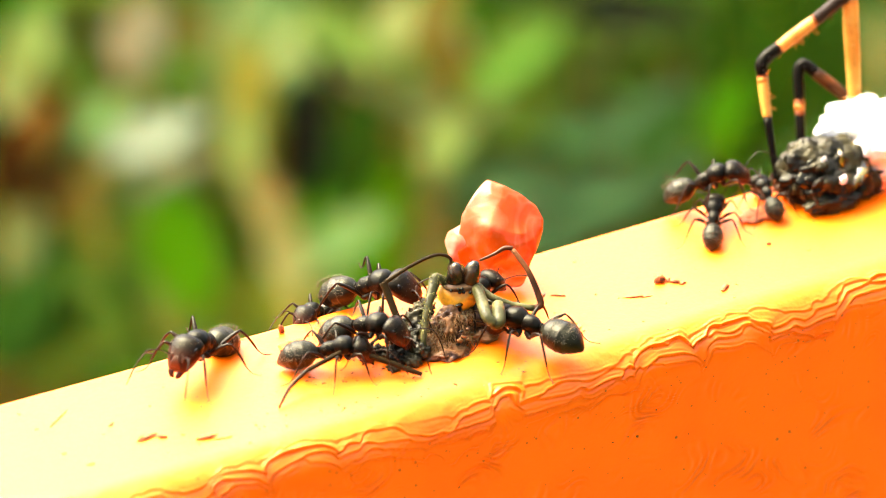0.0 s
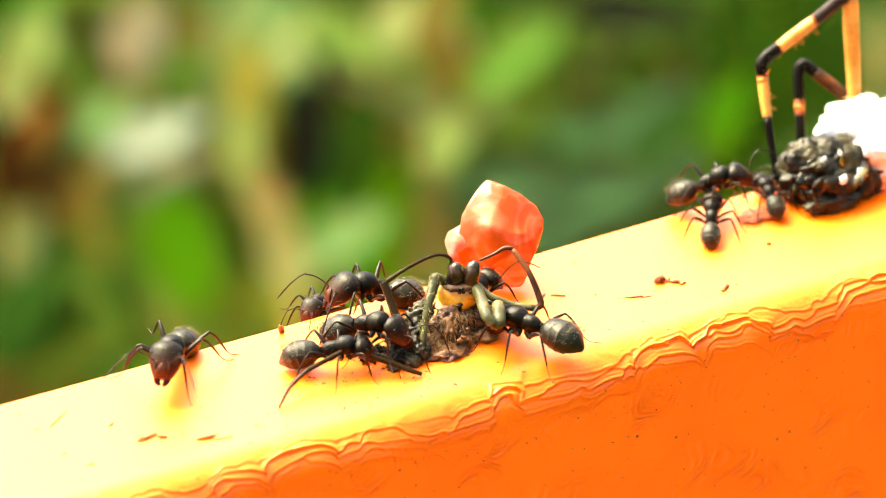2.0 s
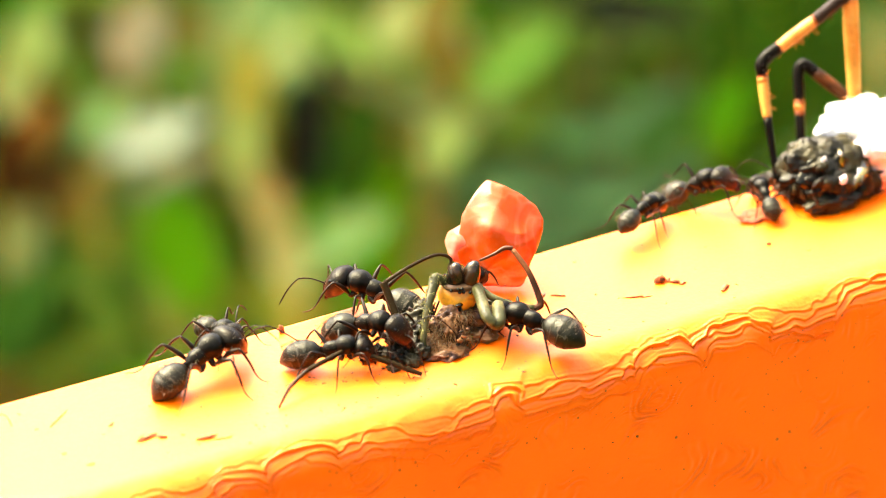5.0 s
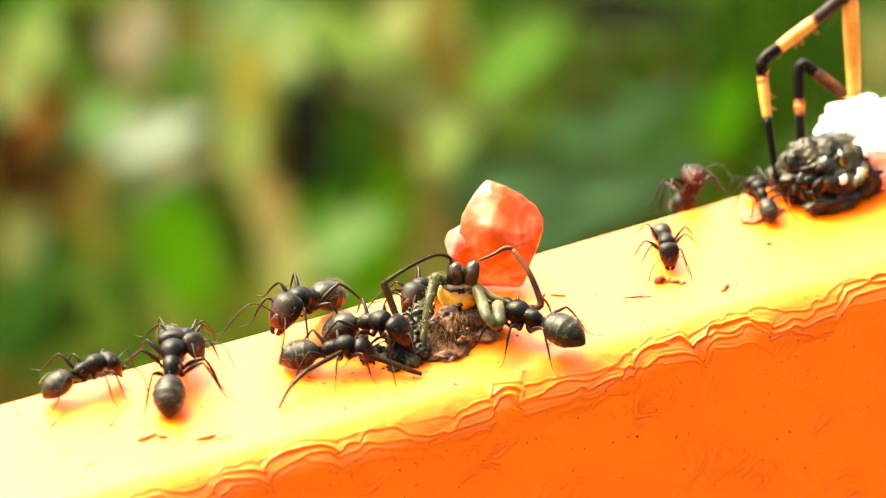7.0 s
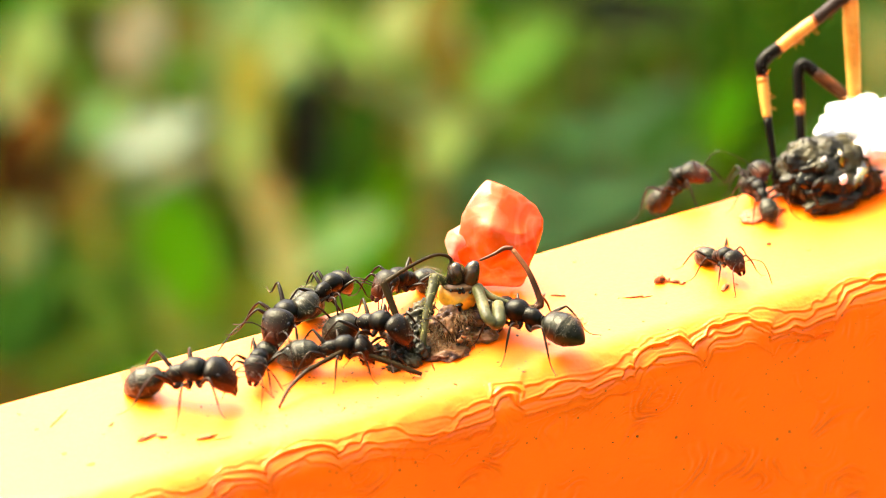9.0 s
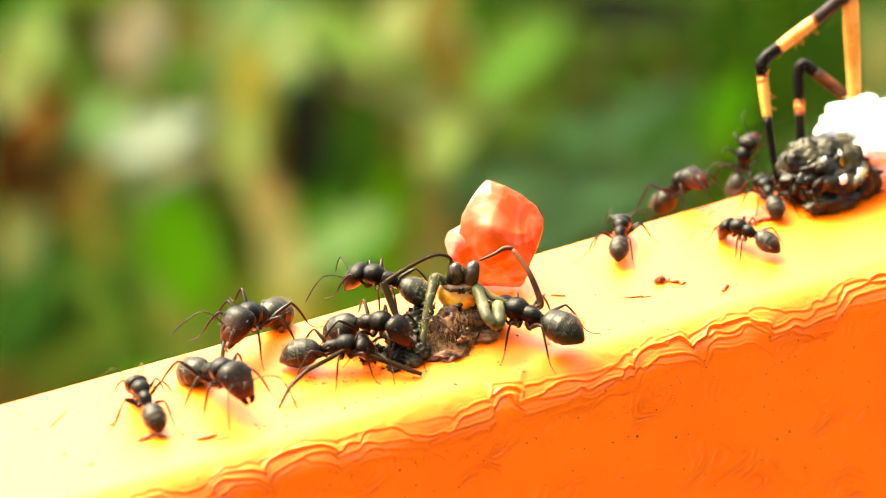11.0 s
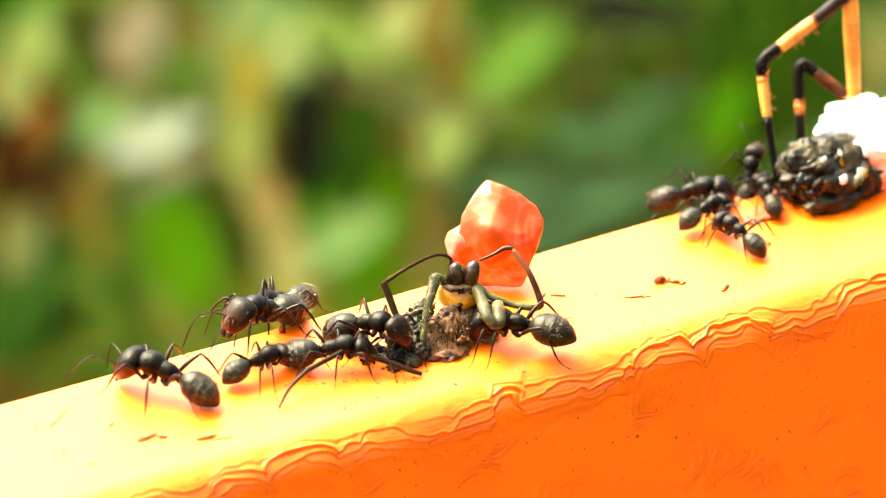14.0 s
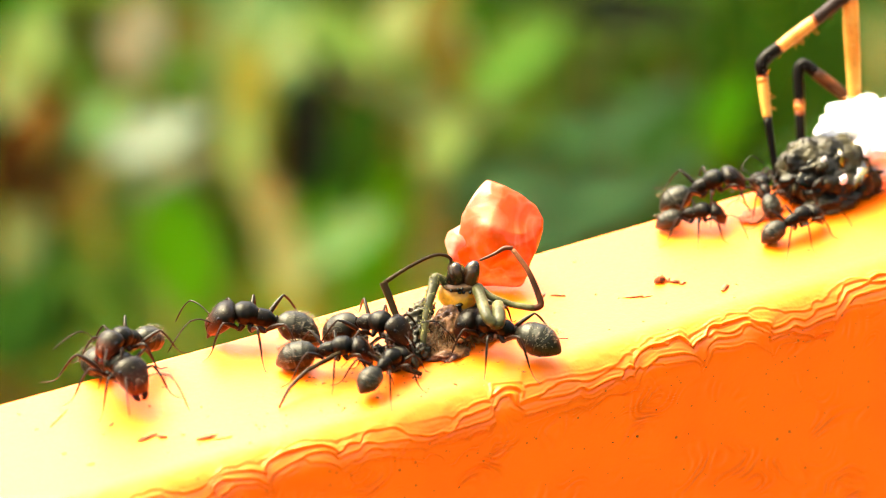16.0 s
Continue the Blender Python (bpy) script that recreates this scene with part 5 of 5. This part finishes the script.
def motions():
    ant_walk(ants['big'], [
        (0.00, -22.77, -6.40, 0.21, -148, 22), (0.50, -22.79, -6.53, 0.21, -147, 22), (1.00, -23.26, -6.52, 0.21,
        -151, 22), (1.50, -23.97, -6.63, 0.21, -151, 22), (2.00, -24.59, -6.19, 0.21, -130, 22), (2.50, -25.16, -6.65,
        0.21, -97, 22), (2.70, -25.07, -7.97, 0.09, -47, 13), (3.00, -24.19, -8.51, 0.14, -28, 17), (3.50, -23.82,
        -7.37, 0.03, 19, 5), (4.00, -22.11, -7.47, 0.03, 11, 6), (4.20, -22.01, -7.33, 0.08, 9, 12), (6.30, -24.04,
        -6.61, 0.09, 42, 12), (6.50, -24.62, -6.27, 0.02, 52, 4), (7.00, -24.66, -6.61, 0.04, 59, 7), (7.50, -25.29,
        -6.73, 0.00, 67, 0), (8.00, -24.50, -7.22, -0.01, 41, -4), (8.50, -23.30, -7.38, 0.04, 4, 7), (9.00, -24.35,
        -9.01, 0.09, -38, 12), (9.20, -25.13, -9.42, 0.21, -66, 22), (11.30, -22.47, -10.50, 0.21, -80, 22), (11.50,
        -22.62, -10.57, 0.21, -79, 22), (12.00, -22.18, -10.83, 0.21, -81, 22), (12.50, -20.60, -10.35, 0.21, -35,
        22), (12.65, -21.62, -9.67, 0.10, 1, 8), (12.80, -22.64, -8.99, -0.01, 37, -6), (13.00, -23.49, -8.69, -0.01,
        88, -6), (13.50, -23.58, -8.05, 0.02, 124, 3), (13.80, -25.49, -7.47, 0.00, 122, 0), (14.00, -26.09, -7.26,
        0.02, 126, 4), (14.50, -28.52, -4.95, -0.01, 96, -4), (15.00, -29.22, -5.17, -0.01, 105, -6), (15.50, -29.33,
        -4.50, 0.00, 131, 1), (15.62, -29.83, -5.03, 0.11, 178, 12), (15.75, -30.34, -5.55, 0.21, 225, 22), (16.00,
        -28.43, -6.32, 0.19, 272, 20)])
    ant_walk(ants['slim'], [
        (0.00, -12.08, -2.86, -1.81, -147, 25), (0.50, -12.05, -2.58, -1.81, -148, 25), (1.00, -11.53, -2.29, -1.81,
        -147, 25), (1.50, -11.03, -2.31, -1.81, -145, 25), (2.00, -11.20, -2.15, -1.81, -144, 25), (2.50, -11.29,
        -2.10, -1.87, -139, 20), (3.00, -12.24, -2.33, -1.95, -150, 10), (3.50, -15.25, -4.89, 0.98, -153, 22), (3.75,
        -19.12, -4.90, 1.32, -152, 22), (4.00, -19.13, -5.22, 0.53, -95, 21), (4.20, -18.94, -5.18, 0.54, -84, 19),
        (6.30, -21.87, -5.24, 0.53, -86, 22), (6.50, -21.87, -5.24, 0.62, -86, 22), (7.00, -22.86, -5.22, 0.71, -89,
        21), (7.50, -18.72, -6.50, 0.15, -60, 22), (7.75, -17.78, -6.53, 0.07, -25, 9), (8.00, -16.84, -6.56, -0.01,
        10, -4), (8.17, -17.05, -6.70, 0.03, -41, 3), (8.33, -17.27, -6.83, 0.07, -93, 10), (8.50, -17.48, -6.97,
        0.11, -144, 18), (9.00, -19.17, -8.88, 0.07, -129, 14), (9.20, -19.89, -10.33, 0.04, -120, 9), (9.70, -22.73,
        -13.71, 0.07, -139, 13), (10.20, -25.97, -13.68, 0.12, -159, 19), (10.45, -27.02, -12.54, 0.06, -212, 6),
        (10.70, -28.07, -11.40, -0.01, -265, -6), (11.30, -28.07, -7.32, 0.05, -278, 11), (11.50, -28.26, -7.68, 0.01,
        -269, 2), (12.00, -27.59, -6.26, -0.00, -294, -0), (12.25, -26.30, -5.43, 0.29, -326, -1), (12.50, -25.01,
        -4.60, 0.58, -358, -2), (12.75, -23.89, -4.89, 0.53, -391, 10), (13.00, -22.76, -5.18, 0.48, -424, 22),
        (13.50, -19.99, -8.33, 0.09, -444, 16), (13.80, -20.23, -10.50, 0.15, -458, 22), (13.90, -19.50, -9.59, 0.07,
        -407, 9), (14.00, -18.77, -8.69, -0.01, -356, -3), (14.50, -17.09, -9.40, -0.00, -355, -1), (15.00, -13.16,
        -12.28, -0.01, -354, -6), (15.50, -11.59, -12.88, -0.01, -331, -6), (16.00, -11.52, -13.24, -0.01, -332, -6)])
    ant_walk(ants['edge'], [
        (0.00, -46.77, -6.00, -0.01, 15, -6), (6.20, -36.02, -5.23, -0.01, 5, -4), (6.50, -32.80, -4.83, 0.01, -4, 4),
        (7.00, -30.08, -4.59, 0.17, 2, 1), (7.50, -26.68, -4.59, 1.26, 17, -6), (8.00, -20.08, -4.60, 1.38, 8, -6),
        (8.50, -19.26, -4.60, 0.97, 6, -6), (9.00, -11.74, -4.59, 1.12, 25, -6), (9.20, -8.24, -4.59, 0.89, 20, -6),
        (10.00, 0.16, -1.27, -6.00, 27, 0), (16.00, 0.16, -1.27, -6.00, 27, 0)])
    ant_walk(ants['back'], [
        (0.00, -7.60, -5.40, 0.21, -52, 20), (0.20, -7.70, -5.40, 0.21, -75, 20), (0.30, -8.10, -5.20, 0.21, -120, 20), (0.40, -8.60, -5.00, 0.21, -158, 21), (0.50, -9.19, -4.93, 0.19, -164, 21), (1.00, -9.31, -4.80, 0.10, -179,
        14), (1.50, -9.00, -5.20, 0.12, -183, 15), (2.00, -9.14, -4.98, 0.21, -182, 22), (2.50, -8.95, -4.82, 0.09,
        -197, 12), (3.00, -9.13, -4.75, 0.06, -197, 10), (3.50, -9.18, -4.90, 0.21, -180, 22), (3.75, -8.43, -5.10,
        0.10, -223, 8), (4.00, -7.69, -5.30, -0.01, -265, -6), (4.20, -7.65, -5.15, -0.01, -268, -6), (5.25, -9.16,
        -4.97, 0.39, -218, 8), (6.30, -10.67, -4.78, 0.80, -168, 22), (6.50, -12.44, -4.57, 0.73, -185, 6), (7.00,
        -13.98, -4.92, 0.47, -153, 16), (7.50, -15.28, -5.17, 0.87, -138, 21), (8.00, -14.52, -5.22, 0.79, -134, 22),
        (8.50, -14.44, -5.09, 0.71, -146, 22), (9.00, -15.14, -5.37, 0.08, -141, 12), (9.20, -16.83, -5.50, 0.07,
        -144, 11), (11.30, -18.05, -5.03, 0.63, -150, 22), (11.50, -17.85, -5.10, 0.81, -145, 22), (12.00, -17.50,
        -5.10, 0.64, -145, 22), (12.50, -17.84, -5.01, 0.81, -151, 22), (13.00, -17.45, -4.95, 1.06, -156, 22),
        (13.50, -17.52, -4.94, 0.82, -156, 21), (14.00, -17.53, -4.87, 0.77, -162, 22), (14.50, -16.59, -4.82, 0.15,
        -162, 16), (15.00, -17.55, -4.79, 0.22, -166, 19), (15.50, -18.73, -4.56, 0.48, -183, 19), (16.00, -17.52,
        -4.40, 0.04, -208, 7)])
    ant_walk(ants['middle'], [
        (0.00, -10.81, -10.08, 0.71, -53, 9), (4.00, -10.58, -9.93, 0.71, -54, 9), (8.00, -10.49, -9.95, 0.71, -55,
        9), (12.00, -10.50, -10.00, 0.71, -56, 9), (16.00, -10.51, -9.96, 0.71, -57, 9)])
    ant_walk(ants['low'], [
        (0.00, -13.76, -10.38, 0.07, -28, 5), (4.00, -13.56, -10.41, 0.07, -28, 5), (8.00, -13.69, -10.34, 0.07, -28,
        5), (12.00, -13.51, -10.27, 0.06, -28, 4), (16.00, -13.84, -10.38, 0.07, -28, 6)])
    ant_walk(ants['far_side'], [
        (0.00, -0.99, -14.07, 0.03, 118, -6), (3.00, -0.92, -13.95, 0.03, 118, -6), (4.00, -0.77, -13.77, 0.03, 119,
        -6), (8.00, -0.50, -13.35, 0.03, 118, -6), (13.00, -0.39, -13.00, 0.03, 118, -6), (13.50, -0.70, -13.28, 0.03,
        119, -6), (14.00, -1.86, -13.51, 0.03, 134, -6), (14.50, -2.80, -13.10, 0.04, 134, -3), (15.00, -3.11, -13.25,
        0.04, 131, -3), (16.00, -3.08, -13.44, 0.05, 131, 0)])
    ant_walk(ants['climber'], [
        (0.00, -1.78, -8.52, 0.07, 18, 12), (3.00, -1.86, -8.29, 0.07, 21, 12), (4.20, -1.77, -8.39, 0.07, 20, 12),
        (5.00, -2.23, -7.72, 0.05, 38, 10), (5.70, -2.87, -6.16, 0.05, 67, 10), (5.90, -3.52, -6.45, 0.05, 118, 10),
        (6.10, -4.16, -6.73, 0.05, 169, 10), (6.30, -4.81, -7.01, 0.05, 221, 10), (7.00, -5.53, -6.91, 0.18, 217, 22),
        (7.50, -5.48, -6.57, 0.18, 217, 22), (8.00, -5.28, -6.24, 0.18, 221, 22), (8.50, -5.68, -6.88, 0.18, 218, 22),
        (9.00, -6.33, -4.93, 0.18, 197, 22), (9.20, -6.16, -4.97, 0.18, 196, 22), (10.25, -7.41, -5.87, 1.19, 157,
        11), (11.30, -8.65, -6.76, 2.20, 119, 0), (11.50, -8.59, -6.56, 2.20, 109, 0), (12.00, -8.20, -6.96, 2.19, 86,
        -4), (12.20, -7.09, -5.04, 1.18, 66, -18), (12.40, -7.10, -4.76, 0.74, 66, -28), (12.50, -7.62, -4.04, -0.20, 72, -42),
        (12.60, -8.61, -3.59, -0.14, 95, -42), (12.80, -11.26, -2.12, -0.66, 138, -16), (13.00, -14.00, -1.81, -0.75, 162, -2),
        (13.50, -13.24, -2.37,
        -0.77, 193, 6), (14.00, -14.62, -1.72, -0.77, 187, 6), (14.50, -15.48, -1.26, -0.77, 186, 6), (15.00, -18.89,
        -1.84, -0.57, 196, 6), (15.50, -23.52, -4.72, 1.58, 192, 15), (16.00, -27.78, -4.88, 1.74, 202, 22)])
    ant_walk(ants['roamer'], [
        (0.00, 18.30, -6.76, 0.04, 57, 10), (1.00, 18.33, -6.53, 0.07, 58, 13), (2.00, 18.23, -6.55, 0.04, 58, 10),
        (3.00, 18.31, -6.59, 0.04, 60, 10), (3.25, 17.44, -5.37, 0.03, 75, 7), (3.50, 15.31, -4.92, -0.00, 117, -1),
        (3.80, 13.79, -4.58, 0.18, 89, -6), (4.00, 14.42, -4.59, 0.24, 30, -5), (4.20, 14.15, -4.59, 0.39, 31, -6),
        (5.20, 13.80, -4.60, 0.58, 19, -6), (5.57, 13.53, -4.77, 0.48, -22, 2), (5.93, 13.25, -4.94, 0.37, -62, 11),
        (6.30, 12.98, -5.12, 0.26, -102, 19), (6.50, 13.86, -6.43, 0.03, -102, 8), (7.00, 13.30, -8.61, 0.01, -111,
        4), (7.50, 14.11, -10.39, 0.13, -91, 20), (8.00, 14.96, -12.20, 0.12, -137, 20), (8.20, 15.20, -12.51, 0.13,
        -112, 21), (8.50, 15.69, -12.57, 0.14, -81, 22), (9.00, 15.85, -12.71, 0.14, -82, 22), (9.20, 15.93, -12.67,
        0.14, -82, 22), (9.47, 16.74, -12.02, 0.09, -41, 13), (9.73, 17.56, -11.37, 0.04, 0, 3), (10.00, 18.37,
        -10.73, -0.01, 42, -6), (10.50, 19.57, -9.44, -0.01, 82, -6), (11.30, 18.69, -10.13, -0.01, 124, -6), (11.50,
        18.67, -9.86, -0.01, 114, -6), (12.00, 19.27, -8.77, 0.06, 118, 13), (12.50, 19.72, -8.17, 0.06, 107, 12),
        (13.00, 20.48, -7.77, 0.12, 84, 19), (13.50, 20.09, -8.21, 0.09, 82, 17), (14.00, 18.57, -9.17, 0.01, 104, 3),
        (14.50, 19.53, -8.90, 0.09, 99, 17), (15.00, 20.93, -9.81, -0.00, 46, -2), (15.50, 21.74, -10.33, -0.01, 21,
        -3), (16.00, 23.18, -10.23, 0.01, 4, 3)])
    ant_walk(ants['follower'], [
        (0.00, 10.52, -1.27, -6.00, 26, 0), (9.20, 10.52, -1.27, -6.00, 26, 0), (10.50, 10.93, -5.58, -0.01, 48, -6),
        (11.30, 12.23, -5.73, -0.01, 59, -3), (11.50, 14.04, -6.14, -0.01, 29, -6), (12.00, 16.21, -6.14, -0.01, 19,
        -6), (12.50, 17.61, -5.31, -0.01, 14, -5), (13.00, 17.05, -4.58, 0.40, 4, 8), (13.50, 18.74, -5.71, 0.06, -4,
        13), (14.00, 18.37, -5.82, -0.01, 16, -6), (14.50, 18.61, -5.86, -0.01, 15, -6), (15.00, 18.65, -5.99, 0.01,
        -8, 3), (15.50, 17.67, -6.56, 0.02, -22, 6), (16.00, 17.26, -6.21, 0.01, -23, 3)])
    ant_walk(ants['rim'], [
        (0.00, 19.83, -4.91, 1.29, -28, 22), (1.50, 20.10, -4.90, 0.96, -28, 21), (3.00, 19.93, -4.91, 1.17, -28, 22),
        (3.50, 19.95, -4.86, 0.89, -28, 17), (4.20, 19.95, -4.86, 0.89, -28, 17), (5.25, 19.42, -4.03, 0.38, -64, 39),
        (6.30, 18.88, -3.19, -0.14, -100, 62), (7.00, 18.85, -3.06, -0.14, -103, 62), (7.17, 19.26, -2.81, -0.23, -61,
        50), (7.33, 19.68, -2.56, -0.32, -19, 37), (7.50, 20.10, -2.31, -0.40, 22, 25), (8.00, 20.89, -2.13, -0.26, 8,
        35), (8.25, 20.29, -2.13, -0.33, -23, 42), (8.50, 19.69, -2.12, -0.39, -55, 50), (9.00, 19.31, -2.07, -0.39,
        -60, 50), (9.20, 19.31, -2.07, -0.39, -60, 50), (11.30, 18.83, -2.71, -0.39, -76, 50), (12.50, 18.96, -2.16,
        -0.39, -76, 50), (12.75, 19.68, -1.58, -0.39, -38, 50), (13.00, 20.40, -0.99, -0.39, 0, 50), (13.50, 20.33,
        -2.54, -0.34, -12, 30), (14.00, 19.32, -3.23, -0.55, -28, 10), (14.50, 20.23, -2.35, -0.40, -28, 25), (15.00,
        18.61, -3.73, 0.05, -4, 10), (15.50, 19.62, -4.27, 0.05, 3, 10), (16.00, 19.42, -4.74, 0.80, -16, 16)])
    ant_walk(ants['feeder'], [
        (0.00, 23.10, -5.78, 0.04, 80, 1), (3.00, 23.36, -5.69, 0.03, 78, -1), (6.50, 22.70, -5.80, 0.03, 78, -0),
        (9.00, 22.70, -5.80, 0.03, 78, -0), (11.50, 23.36, -5.69, 0.03, 78, -1), (16.00, 23.21, -5.45, 0.03, 75, -1)])
    ant_walk(ants['raised'], [
        (0.00, 27.28, -3.44, -0.88, 47, 20), (2.17, 26.88, -3.74, -0.80, -5, 27), (4.33, 26.48, -4.05, -0.71, -57,
        33), (6.50, 26.08, -4.36, -0.63, -109, 40), (7.50, 23.52, -4.44, -0.05, -113, 45), (9.00, 23.73, -3.93, 0.03,
        -103, 50), (9.77, 24.14, -2.89, 0.29, -57, 55), (10.53, 24.55, -1.85, 0.55, -11, 60), (11.30, 24.95, -0.81,
        0.81, 35, 65), (13.00, 25.01, -0.71, 0.81, 35, 65), (13.50, 24.74, -1.13, 0.72, 41, 60), (14.00, 24.29, -2.32,
        0.53, 43, 50), (14.17, 24.08, -2.94, 0.31, -6, 47), (14.33, 23.87, -3.56, 0.09, -54, 43), (14.50, 23.66,
        -4.18, -0.13, -102, 40), (16.00, 26.08, -4.36, -0.63, -109, 40)])


motions()
